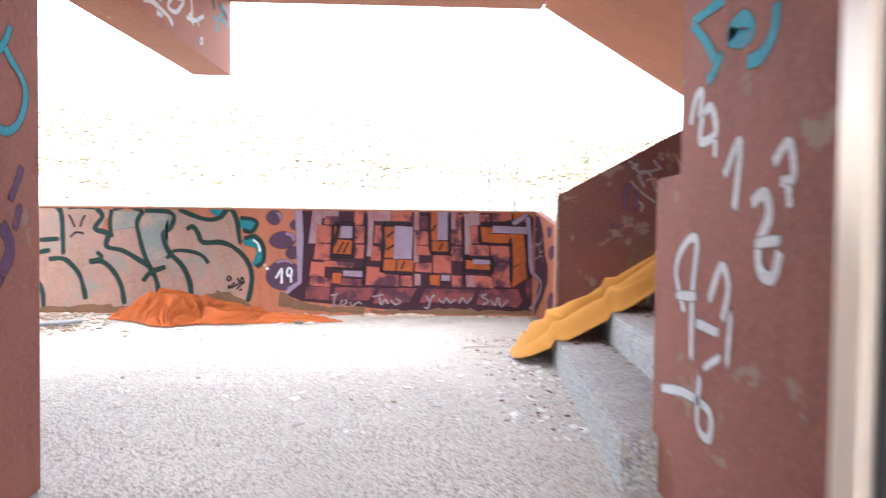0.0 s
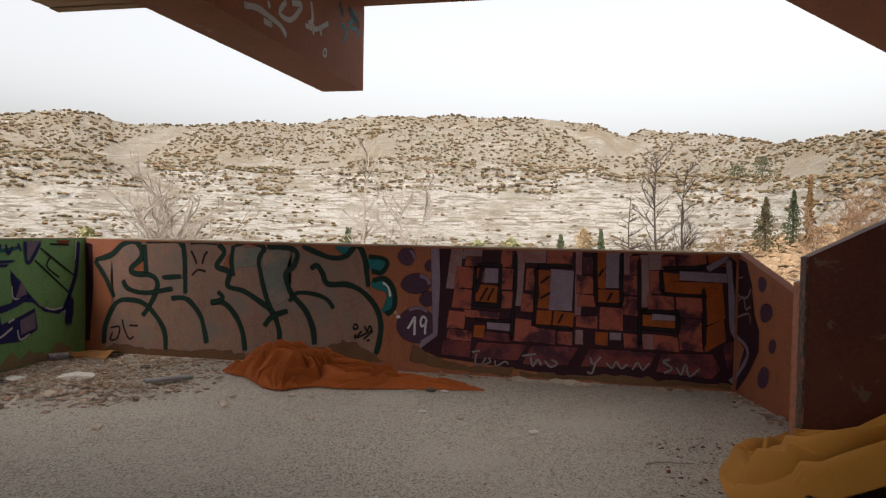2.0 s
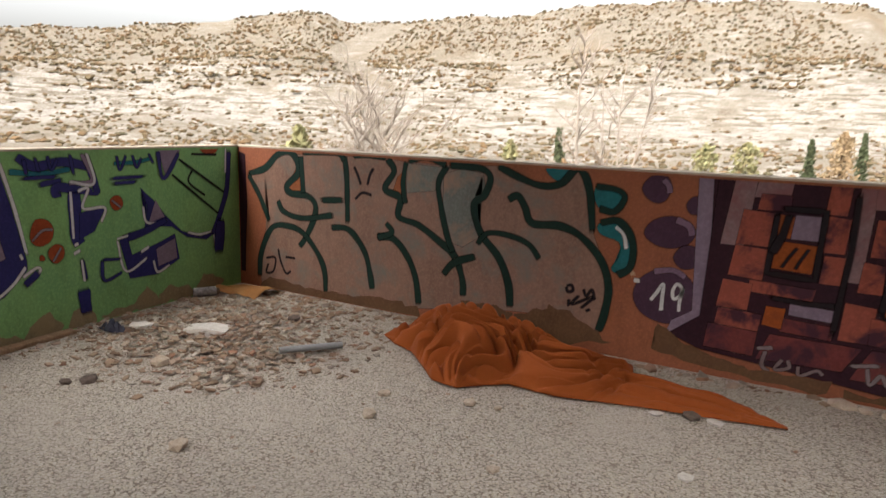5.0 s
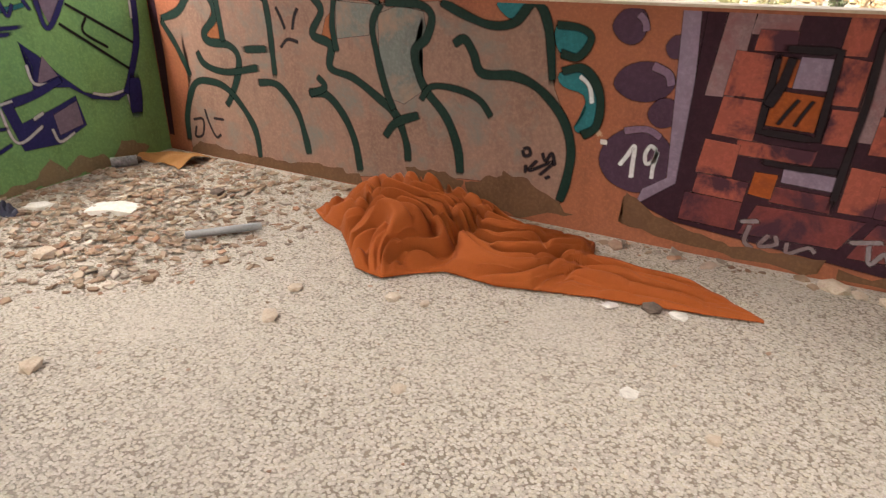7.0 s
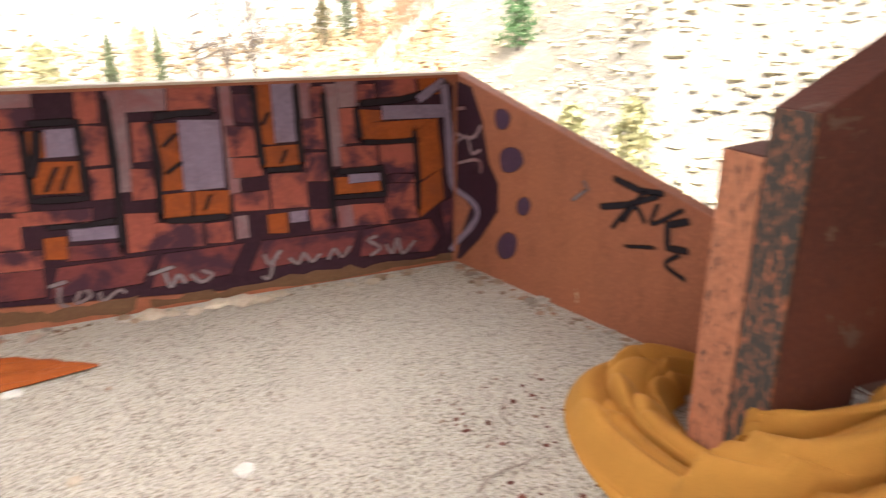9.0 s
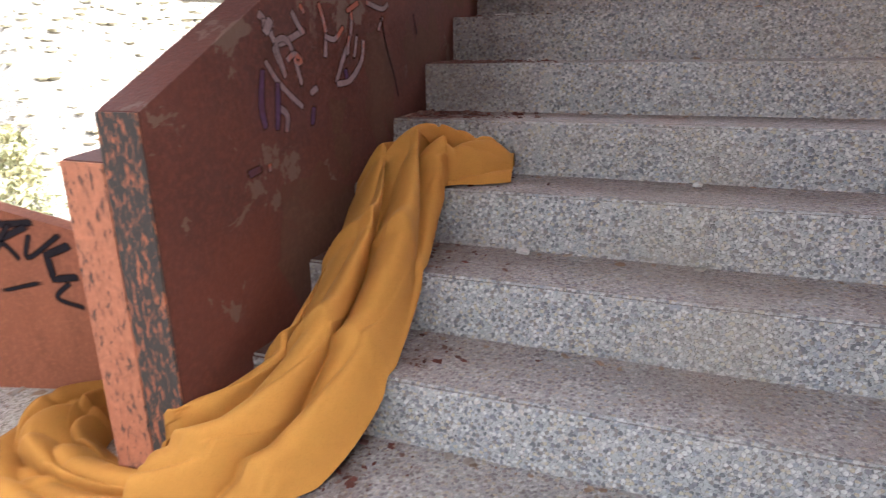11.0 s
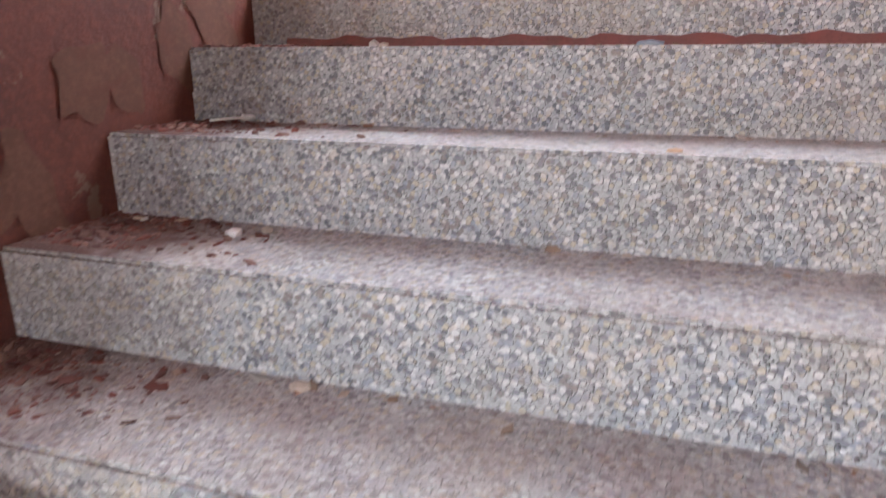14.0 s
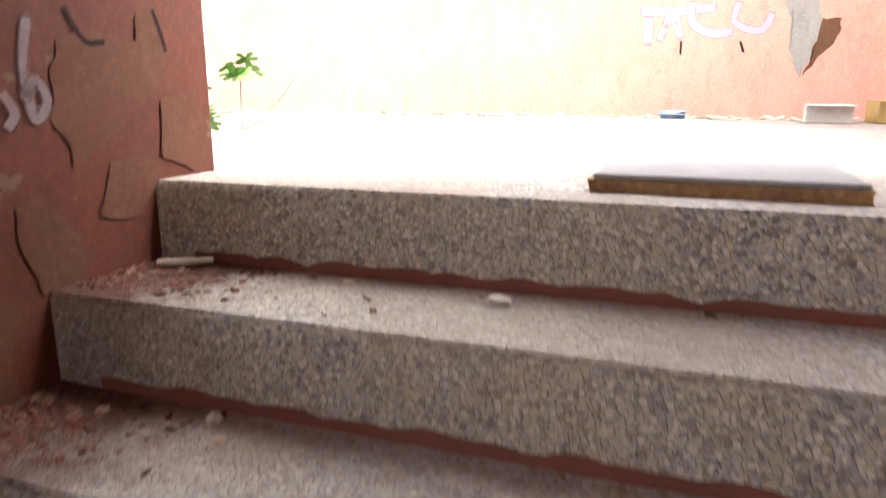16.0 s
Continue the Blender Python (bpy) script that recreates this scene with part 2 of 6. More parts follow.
# stairs: along them runs U, across them V
STAIR = pose(1.045, 4.925, 0, 0, 0, -5.2)
RISE, GO, WIDTH = 0.188, 0.3025, 2.15
stairs = tagged(new("stairs"), "washed pebble concrete stairs with chipped dusty steps", "stairs", "", "structure")
for i in range(9):
    b = box(i * GO, (i + 1) * GO + 0.03, -WIDTH, 0, max(-0.1, i * RISE - 0.12), (i + 1) * RISE, bevel=0.008)
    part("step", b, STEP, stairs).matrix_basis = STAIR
    if i > 6:
        edge = [(-WIDTH + (WIDTH - 0.2) * k / 60, 0.026 + 0.016 * noise.noise(Vector((k * 0.4, i * 5.0, 0))) + 0.01 * noise.noise(Vector((k * 1.7, i, 3)))) for k in range(61)]
        part("paint_line", prism([(-WIDTH, 0.0), (-0.2, 0.0)] + edge[::-1], 0.003, STAIR @ pose((i + 1) * GO - 0.001, 0, (i + 1) * RISE, 0, 0, 90)), PLUMP, stairs, "dark red painted line")
# unseen wall, added to keep side light off the parapet's inner face
setting("wall_stairs_right", box(0.37, 2.6, -2.28, -2.155, -0.1, 3.49, m=STAIR), OXIDE, "plain terracotta wall along the open side of the stairs", "wall")
landing = setting("landing", box(9 * GO, 9.5, -3.6, 3.2, 9 * RISE - 0.1, 10 * RISE, m=STAIR, bevel=0.008), LANDING, "washed pebble concrete landing at the stair head", "floor")
PAR = 0.545
SIDE = pose(1.045, 4.925, 0, 0, 0, -7.3)
parapet = setting("wall_stair", prism([(0.04, -0.05), (2.93, -0.05), (2.93, 1.083 + 2.9 * PAR), (0.04, 1.083)], 0.13, SIDE), STAIRRED_SHADED, "oxide red stair parapet with scratched graffiti and flaking paint", "wall")
outer = part("outer_leaf", prism([(0.04, -1), (2.92, -1), (2.92, 0.96 + 2.9 * PAR), (0.2, 0.98), (0.04, 0.965)], 0.145, SIDE @ pose(0, 0.132, 0)), STAIRRED_SHADED, parapet)
part("end_face", box(0.03, 0.0375, 0.002, 0.128, 0.0, 1.081, m=SIDE), WEATHERED, parapet, "weathered blackened end face")
part("outer_end_face", box(0.03, 0.0375, 0.134, 0.275, 0.0, 0.962, m=SIDE), WEATHERED_LESS, parapet, "weathered salmon end face with black stains")
part("bare_patch", prism([(0.02, 0.0), (0.2, 0.0), (0.19, 0.09), (0.12, 0.17), (0.04, 0.18)], 0.004, SIDE @ pose(0.026, 0, 0, 0, 0, 90)), RAW, parapet, "bare concrete where paint fell off")
LANDING_WALL = pose(8.25, 1.0, 0, 0, 0, 79.0)
back_wall = setting("wall_landing", box(0, 7.3, -0.2, 0, 1.5, 4.6, m=LANDING_WALL), SALMON, "salmon painted wall behind the landing with flaking paint", "wall")
side_wall = setting("wall_landing_side", box(0, 5, -0.2, 0, 1.5, 4.6, m=pose(8.2, 1.05, 0, 0, 0, 188.0)), SALMON, "pale sunlit side wall of the landing", "wall")

# piers of the passage and the house behind
pier_left = setting("wall_pier_left", box(-1.6, -1.0, 1.2, 2.8, 0, 3.2, bevel=0.01), OXIDE, "terracotta pier with cyan and violet scribbles", "wall")
pier_right = setting("wall_pier_right", box(0.945, 1.4, 1.5, 2.6, 0, 3.2, bevel=0.01), OXIDE, "terracotta pier with white and cyan graffiti", "wall")
stub = setting("wall_stub", box(0.965, 1.13, 2.602, 2.84, 0, 1.02, bevel=0.008), OXIDE, "low terracotta wall stub beside the stairs", "wall")
frame_post = setting("door_frame", box(0.657, 0.75, 1.36, 1.42, 0, 2.2, bevel=0.006), GOLD, "silver grey metal door frame", "door frame")
# black sheet covering the front of the frame
part("seal", box(0.667, 0.94, 1.345, 1.358, 0, 2.2, bevel=0.003), plain("black door rubber", (0.012, 0.012, 0.013), (0.02, 0.018, 0.018), 6, 0.5), frame_post, "black rubber door edge")
part("screw", box(0.653, 0.6565, 1.385, 1.393, 1.17, 1.178, bevel=0.001), plain("dull steel", (0.2, 0.2, 0.2), (0.15, 0.14, 0.13), 30, 0.4, 60, 0.1, 0.8), frame_post, "dark steel screw head")
house = setting("wall_house", box(-6, -1.6, 1.2, 1.5, -0.3, 3.2), OXIDE, "terracotta house wall behind the terrace", "wall")
# unseen; raised to meet the stair slab and cut light on the steps
setting("wall_house_side", box(1.402, 4.2, 1.5, 1.8, -0.3, 3.498), OXIDE, "terracotta house wall beside the stairs", "wall")
# unseen back wall; its opening is added to brighten the piers and door
rear = box(-3, -1.9, -3.4, -3.2, 0, 3.2)
block(rear, 1.8, 3, -3.4, -3.2, 0, 3.2)
block(rear, -1.9, 1.8, -3.4, -3.2, 2.75, 3.2)
setting("wall_room", rear, OXIDE, "terracotta back wall of the passage with a doorway", "wall")
setting("wall_room_left", box(-3.2, -3, -3.4, 1.2, 0, 3.2), OXIDE, "terracotta side wall of the passage", "wall")
setting("wall_room_right", box(3, 3.2, -3.4, 1.5, 0, 3.2), OXIDE, "terracotta side wall of the passage", "wall")
roof = setting("ceiling", box(-2.16, 1.42, 3.7, 7.6, 3.16, 3.6), TERRA, "terracotta roof slab over the terrace", "ceiling")
boards = box(-4.46, -2.17, 3.7, 7.06, 3.085, 3.5)
for k in range(28):
    block(boards, -4.46, -2.17, 3.702 + 0.12 * k, 3.81 + 0.12 * k, 3.05 + 0.004 * (k * 7 % 3), 3.083, bevel=0.003)
setting("ceiling_boards", boards, PLANK, "boarded roof edge of old bare planks", "ceiling")
sloped = setting("ceiling_slope", prism([(1.424, 3.13), (3.5, 3.13 - 2.076 * 0.6), (3.5, 3.45 - 2.076 * 0.6), (1.424, 3.45)], 2.1, pose(0, 5.35, 0)), TERRA, "sloping terracotta underside of an upper flight", "ceiling")
passage = box(-6, 4.2, -3.6, 2.8, 3.2, 3.5)
# unseen extra strip, added to block skylight from the parapet and lower steps
block(passage, 0.5, 1.42, 2.804, 3.696, 3.2, 3.5)
setting("ceiling_passage", passage, TERRA, "terracotta ceiling of the passage", "ceiling")
# unseen slab, added only to shade the stairs and their parapet
setting("ceiling_stairs", box(1.424, 3.88, 1.5, 5.34, 3.5, 3.8), TERRA, "terracotta slab high over the stairs", "ceiling")
beam = setting("beam", prism([(2.8, 2.25), (7.56, 2.4), (7.56, 3.158), (2.8, 3.158)], 0.38, pose(-1.77, 0, 0, 0, 0, 90)), TERRA, "deep terracotta roof beam with white graffiti", "beam")


# ---- hills ----
CREST = [(-180, 4), (-75, 5), (-59, 5.8), (-48, 7.4), (-41, 8.6), (-38, 8.1), (-31, 8.5), (-25, 8.6), (-19, 9.7), (-15, 10), (-8, 9.8), (1.6, 9.3), (3.8, 8.1), (5.5, 8.6), (13, 7.8), (15, 7.2), (22, 7.8), (30, 9.5), (45, 13), (65, 14), (90, 9), (130, 5), (180, 4)]
PROFILE = [(0.0, -0.16), (0.25, -0.14), (0.45, -0.07), (0.58, 0.02), (0.64, 0.09), (0.77, 0.46), (0.80, 0.50), (0.86, 0.54), (1.0, 1.0), (1.25, 0.8), (2.0, 0.4), (9.0, 0.2)]


def between(table, x):
    for (a, u), (b, v) in zip(table, table[1:]):
        if x <= b:
            f = max(0.0, (x - a) / (b - a))
            return u + (v - u) * f
    return table[-1][1]


def crest_radius(b):
    return between([(-180, 160), (8, 160), (20, 120), (40, 62), (70, 50), (110, 90), (180, 160)], b)


def land(r, b):
    """The ground's height at a distance and a bearing from the terrace."""
    R = crest_radius(b)
    top = 1.3 + R * math.tan(radians(between(CREST, b)))
    s = r / R
    flat = between([(-180, 0), (18, 0), (35, 1), (100, 1), (140, 0), (180, 0)], b)
    h = between(PROFILE, s) * (1 - flat) + between([(0, -0.3), (0.15, -0.3), (0.3, -0.12), (1.0, 1.0), (1.4, 1.0), (9, 0.4)], s) * flat
    h *= top
    x, y = r * math.sin(radians(b)), r * math.cos(radians(b))
    rough = noise.fractal(Vector((x * 0.05, y * 0.05, 0)), 0.9, 2.1, 5) * 1.5 + noise.noise(Vector((x * 0.25, y * 0.25, 3))) * 0.35
    ledge = math.sin(h * 4.2 + noise.noise(Vector((x * 0.03, y * 0.03, 7))) * 4) * 0.35 * (1 if 0.6 < s < 0.82 else 0.15) * (1 - flat)
    return h + rough * min(1.0, s * 1.4) * 0.8 + ledge


def soil_cover(r, b):
    """How much soil and dry grass lies over the marl."""
    s = r / crest_radius(b)
    flat = between([(-180, 0), (18, 0), (35, 1), (100, 1), (140, 0), (180, 0)], b)
    edge = 0.1 * noise.noise(Vector((b * 0.11, 0, 2))) + 0.07 * noise.noise(Vector((b * 0.4, s * 9, 5)))
    upper = between([(0.68, 0.1), (0.86, 0.9), (3, 0.95)], s + edge)
    lower = between([(0.3, 0.7), (0.5, 0.5), (0.6, 0.1)], s + edge)
    return max(upper, lower, flat * 1.5)


def ground_mesh():
    radii = [7 + 3 * i for i in range(12)] + [42 + 1.6 * i for i in range(88)] + [190, 230, 300, 450, 800, 1500, 3000]
    bearings = [-180 + 4 * i for i in range(28)] + [-68 + 0.5 * i for i in range(276)] + [70 + 4 * i for i in range(28)]
    verts = [(r * math.sin(radians(b)), 3 + r * math.cos(radians(b)), land(r, b)) for r in radii for b in bearings]
    n, faces = len(bearings), []
    for i in range(len(radii) - 1):
        for j in range(n):
            faces.append((i * n + j, i * n + (j + 1) % n, (i + 1) * n + (j + 1) % n, (i + 1) * n + j))
    verts.append((0, 3, land(0, 0)))
    faces += [(len(verts) - 1, (j + 1) % n, j) for j in range(n)]
    me = bpy.data.meshes.new("ground")
    me.from_pydata(verts, [], faces)
    soil = me.attributes.new("soil", "FLOAT", "POINT")
    soil.data.foreach_set("value", [soil_cover(r, b) for r in radii for b in bearings] + [1.0])
    me.polygons.foreach_set("use_smooth", [True] * len(me.polygons))
    return me


def ground_material():
    m, nt, p = nodes_of("pale marl and dry grass")
    v = place(nt)
    vl = place(nt, (0.12, 0.12, 1.5))
    g = nt.nodes.new("ShaderNodeNewGeometry")
    sep = nt.nodes.new("ShaderNodeSeparateXYZ")
    nt.links.new(g.outputs["Normal"], sep.inputs["Vector"])
    strata = noise_of(nt, vl, 1.6, 6, 0.7, 0.6)
    fine = noise_of(nt, place(nt, (0.22, 0.22, 1.7)), 1.15, 5, 0.7, 0.5)
    chalk = ramp(nt, strata, [(0.34, (0.2, 0.175, 0.14)), (0.44, (0.29, 0.27, 0.235)), (0.56, (0.36, 0.345, 0.32)), (0.64, (0.23, 0.205, 0.17)), (0.72, (0.31, 0.29, 0.26))])
    chalk = mix(nt, grey(nt, fine, 0.51, 0.57), chalk, (0.14, 0.115, 0.086))
    chalk = mix(nt, grey(nt, noise_of(nt, place(nt, (0.6, 0.6, 2.0)), 1.1, 4, 0.7, 0.3), 0.55, 0.63), chalk, (0.175, 0.148, 0.115))
    soil = mix(nt, grey(nt, noise_of(nt, v, 0.45, 6, 0.7), 0.35, 0.65), (0.165, 0.14, 0.108), (0.235, 0.21, 0.175))
    soil = mix(nt, grey(nt, noise_of(nt, v, 2.6, 4, 0.7), 0.55, 0.7), soil, (0.15, 0.115, 0.075))
    soil = mix(nt, grey(nt, noise_of(nt, v, 0.08, 6, 0.7), 0.5, 0.66), soil, (0.175, 0.135, 0.09))
    att = nt.nodes.new("ShaderNodeAttribute")
    att.attribute_name = "soil"
    cover = mix(nt, 0.55, att.outputs["Fac"], grey(nt, noise_of(nt, v, 0.12, 7, 0.7), 0.35, 0.65))
    c = mix(nt, grey(nt, cover, 0.35, 0.62), chalk, soil)
    c = mix(nt, grey(nt, noise_of(nt, v, 4.5, 5, 0.75), 0.42, 0.62), mix(nt, 0.35, c, (0.09, 0.07, 0.045)), c)
    nt.links.new(c, p.inputs["Base Color"])
    p.inputs["Roughness"].default_value = 0.95
    bump(nt, p, mix(nt, 0.5, noise_of(nt, v, 1.4, 6, 0.7), fine), 1.0, 0.9)
    return m


ground = tagged(new("ground", ground_mesh()), "pale eroded marl hills with scattered dry scrub", "ground", "", "structure")
ground.data.materials.append(ground_material())


# ---- graffiti: brush strokes and sprayed fills on the walls ----
def spray(name, c, rough=0.6, wear=0.7, under=(0.36, 0.15, 0.08), fade=0.06):
    c = tuple(x * 0.86 for x in c)
    m = painted(name, c, tuple(x * 0.8 for x in c), under, wear, rough, 1.0, 0.12, fade)
    nt = m.node_tree
    nt.nodes["Principled BSDF"].inputs["Specular IOR Level"].default_value = 0.12
    cover = nt.nodes.new("ShaderNodeAttribute")
    cover.attribute_name = "cover"
    mist = mix(nt, 0.3, cover.outputs["Fac"], noise_of(nt, place(nt), 170, 2, 0.7))
    through_paint = nt.nodes.new("ShaderNodeMixShader")
    nt.links.new(grey(nt, mist, 0.18, 0.72), through_paint.inputs["Fac"])
    nt.links.new(nt.nodes.new("ShaderNodeBsdfTransparent").outputs["BSDF"], through_paint.inputs[1])
    nt.links.new(nt.nodes["Principled BSDF"].outputs["BSDF"], through_paint.inputs[2])
    nt.links.new(through_paint.outputs["Shader"], nt.nodes["Material Output"].inputs["Surface"])
    return m


BEIGE = spray("beige spray paint", (0.28, 0.165, 0.125), wear=0.5, under=(0.16, 0.15, 0.135), fade=0.2)
BLUEGREY = spray("blue grey spray paint", (0.17, 0.18, 0.165), wear=0.5, under=(0.27, 0.17, 0.125), fade=0.2)
TERRAP = spray("terracotta gap paint", (0.3, 0.098, 0.04))
TEAL = spray("teal spray paint", (0.02, 0.15, 0.17))
INKGREEN = spray("black green spray paint", (0.012, 0.03, 0.024), wear=0.8)
BLACKP = spray("black spray paint", (0.018, 0.013, 0.016), wear=0.8)
WHITEP = spray("white spray paint", (0.62, 0.62, 0.62), wear=0.8)
PALEP = spray("thin white spray paint", (0.22, 0.185, 0.195), wear=0.45, under=(0.12, 0.06, 0.06), fade=0.3)
PALEW = spray("thin grey scratch paint", (0.21, 0.15, 0.15), wear=0.55, under=(0.28, 0.09, 0.055))
BALL = spray("dark plum spray paint", (0.07, 0.035, 0.06), wear=0.78)
BALLHI = spray("plum highlight paint", (0.2, 0.13, 0.19), wear=0.7)
DARKP = spray("deep purple spray paint", (0.034, 0.013, 0.021), wear=0.8)
LILAC = spray("lilac spray paint", (0.23, 0.175, 0.235), wear=0.6, under=(0.14, 0.1, 0.14), fade=0.3)
LILACG = spray("pale mauve spray paint", (0.25, 0.165, 0.175), wear=0.42, under=(0.2, 0.06, 0.06), fade=0.3)
SALMONP = spray("salmon red spray paint", (0.32, 0.085, 0.06), wear=0.47, under=(0.055, 0.02, 0.03), fade=0.12)
MAROONP = spray("maroon spray paint", (0.17, 0.042, 0.04), wear=0.47, under=(0.05, 0.018, 0.028), fade=0.12)
BAREP = spray("bare brown plaster", (0.15, 0.077, 0.041), wear=0.5, under=(0.11, 0.057, 0.033), fade=0.2)
FLAKED = spray("flaked tan plaster", (0.3, 0.24, 0.14), wear=0.5, under=(0.26, 0.2, 0.11), fade=0.2)
PEELED = spray("peeled stair wall plaster", (0.115, 0.056, 0.038), wear=0.5, under=(0.095, 0.036, 0.025), fade=0.2)
ORANGEP = spray("orange spray paint", (0.31, 0.072, 0.018), wear=0.5, under=(0.12, 0.035, 0.02), fade=0.3)
CYANP = spray("cyan spray paint", (0.05, 0.3, 0.38), wear=0.62, under=(0.28, 0.09, 0.055))
VIOLETP = spray("violet spray paint", (0.11, 0.055, 0.11), wear=0.56, under=(0.28, 0.09, 0.055))
SMEAR = spray("faded violet smear paint", (0.09, 0.045, 0.095), wear=0.46, under=(0.09, 0.032, 0.024), fade=0.2)
NAVY = spray("navy spray paint", (0.03, 0.03, 0.13), wear=0.76)
BRICK = spray("brick red spray paint", (0.3, 0.06, 0.02), wear=0.78)
GREYP = spray("bare grey plaster", (0.34, 0.33, 0.31))
PINKP = spray("pink spray paint", (0.66, 0.4, 0.5), wear=0.6, under=(0.55, 0.2, 0.12))

PLANES = {"F": (pose(0, WALL_Y, 0), -1, front), "L": (LEFT, 1, left), "R": (RIGHT, -1, right), "S": (SIDE, -1, parapet),
          "LW": (LANDING_WALL, 1, back_wall), "B": (pose(-1.77, 0, 0, 0, 0, 90), -1, beam), "PL": (pose(-1.0, 0, 0, 0, 0, 90), -1, pier_left), "PR": (pose(0.945, 0, 0, 0, 0, 90), 1, pier_right)}
LIMITS = {"F": (-4.26, 1.3, 0.005, 1.02), "L": (0.01, 5.1, 0.005, 1.02), "R": (0.03, 3.5, 0.005, 1.0)}
coats = {}


def closed(points, n):
    p = [Vector(q) for q in points]
    out = []
    for i in range(len(p)):
        a, b, c, d = p[i - 1], p[i], p[(i + 1) % len(p)], p[(i + 2) % len(p)]
        for k in range(n):
            f = k / n
            out.append(0.5 * (2 * b + (c - a) * f + (2 * a - 5 * b + 4 * c - d) * f * f + (3 * b - 3 * c + d - a) * f ** 3))
    return out


def brush(plane, material, width, *points):
    """One stroke of that width, or with none a filled shape, laid on a wall over the coats before it."""
    m, side, wall = PLANES[plane]
    bm = coats.setdefault((plane, material.name), bmesh.new())
    brush.coat[plane] = brush.coat.get(plane, 0) + 1
    y = side * (0.0022 + 0.00005 * brush.coat[plane])
    lim = LIMITS.get(plane, (-99, 99, -99, 99))

    layer = bm.verts.layers.float.get("cover") or bm.verts.layers.float.new("cover")

    def spot(q, cover=1.0):
        v = bm.verts.new((min(max(q[0], lim[0]), lim[1]), y, min(max(q[1], lim[2]), lim[3])))
        v[layer] = cover
        return v
    pts = [Vector(p) for p in points]
    width *= 1.35 if material in (INKGREEN, DARKP) else 1.0
    if not width:
        ring = closed(pts, 3) if material in (BALL, BRICK, TEAL) else pts
        if material in (BAREP, GREYP, PEELED, FLAKED):
            ring = [p.lerp(q, k / 7) for p, q in zip(pts, pts[1:] + pts[:1]) for k in range(7)]
            ring = [q + Vector((noise.noise(Vector((q.x * 14, q.y * 14, 1))), noise.noise(Vector((q.x * 14, q.y * 14, 7))))) * 0.035 for q in ring]
        f = bm.faces.new([spot(q) for q in ring])
        bmesh.ops.triangulate(bm, faces=[f])
        if material not in (BAREP, GREYP, PEELED, FLAKED):
            turn = sum(a.x * b.y - b.x * a.y for a, b in zip(ring, ring[1:] + ring[:1]))
            inner, outer = [], []
            for a, q, b in zip(ring[-1:] + ring[:-1], ring, ring[1:] + ring[:1]):
                out = Vector(((b - a).y, -(b - a).x)).normalized() * (0.011 if turn > 0 else -0.011)
                inner.append(spot(q))
                outer.append(spot(q + out, 0.0))
            for k in range(len(ring)):
                m2 = (k + 1) % len(ring)
                if (inner[k].co - inner[m2].co).length > 1e-5:
                    bm.faces.new((inner[k], inner[m2], outer[m2], outer[k]))
        return
    if material is BLACKP and width >= 0.02:
        width *= 1.35
        line = [a.lerp(b, k / 6) for a, b in zip(pts, pts[1:]) for k in range(6)] + [pts[-1]]
    else:
        line = spline(pts, 6 * len(pts)) if len(pts) > 2 else [pts[0].lerp(pts[1], i / 5) for i in range(6)]
    rows = []
    for i, q in enumerate(line):
        d = line[min(i + 1, len(line) - 1)] - line[max(i - 1, 0)]
        n = Vector((-d.y, d.x)).normalized() if d.length > 1e-6 else Vector((0, 1))
        w = width * 0.5 * (0.9 + 0.25 * noise.noise(Vector((q.x * 9, q.y * 9, width * 50))))
        w *= 0.75 if i in (0, len(line) - 1) else 1
        haze_width = w + 0.007
        core = max(w - 0.004, w * 0.5)
        end = 0.0 if i in (0, len(line) - 1) and width > 0.013 else 1.0
        rows.append((spot(q + n * haze_width, 0.0), spot(q + n * core, end), spot(q - n * core, end), spot(q - n * haze_width, 0.0)))
    for a, b in zip(rows, rows[1:]):
        for k in range(3):
            bm.faces.new((a[k], a[k + 1], b[k + 1], b[k]))


brush.coat = {}
# bubble letters
brush("F", DARKP, 0, (-4.26, 1.0), (-4.2, 0.98), (-4.19, 0.6), (-4.21, 0.3), (-4.22, 0.1), (-4.26, 0.1))
brush("F", BEIGE, 0, (-4.17, 0.84), (-4, 0.89), (-3.88, 0.99), (-3.7, 1), (-3.27, 1.01), (-2.94, 1.01), (-2.81, 1), (-2.49, 0.99), (-2.16, 1.01), (-2.02, 0.95), (-1.88, 0.92), (-1.76, 0.93), (-1.67, 1.02), (-1.6, 0.93), (-1.56, 0.67), (-1.46, 0.45), (-1.45, 0.31), (-1.49, 0.11), (-1.73, 0.18), (-2.03, 0.16), (-2.73, 0.06), (-3.45, 0.04), (-4.05, 0.04), (-4.06, 0.23), (-4, 0.43), (-3.96, 0.5), (-4.06, 0.69))
brush("F", BLUEGREY, 0, (-2.51, 0.94), (-2.39, 0.98), (-2.25, 0.96), (-2.23, 0.86), (-2.32, 0.76), (-2.25, 0.59), (-2.37, 0.51), (-2.46, 0.53), (-2.51, 0.73))
brush("F", BLUEGREY, 0, (-2.78, 0.99), (-2.51, 0.98), (-2.58, 0.84), (-2.78, 0.81))
brush("F", TERRAP, 0, (-3.68, 0.95), (-3.64, 0.73), (-3.74, 0.75), (-3.78, 0.78))
brush("F", TERRAP, 0, (-2.85, 0.9), (-2.8, 0.95), (-2.81, 0.76), (-2.89, 0.79))
brush("F", TEAL, 0, (-1.85, 1.03), (-1.68, 1.03), (-1.75, 0.96), (-1.81, 0.97))
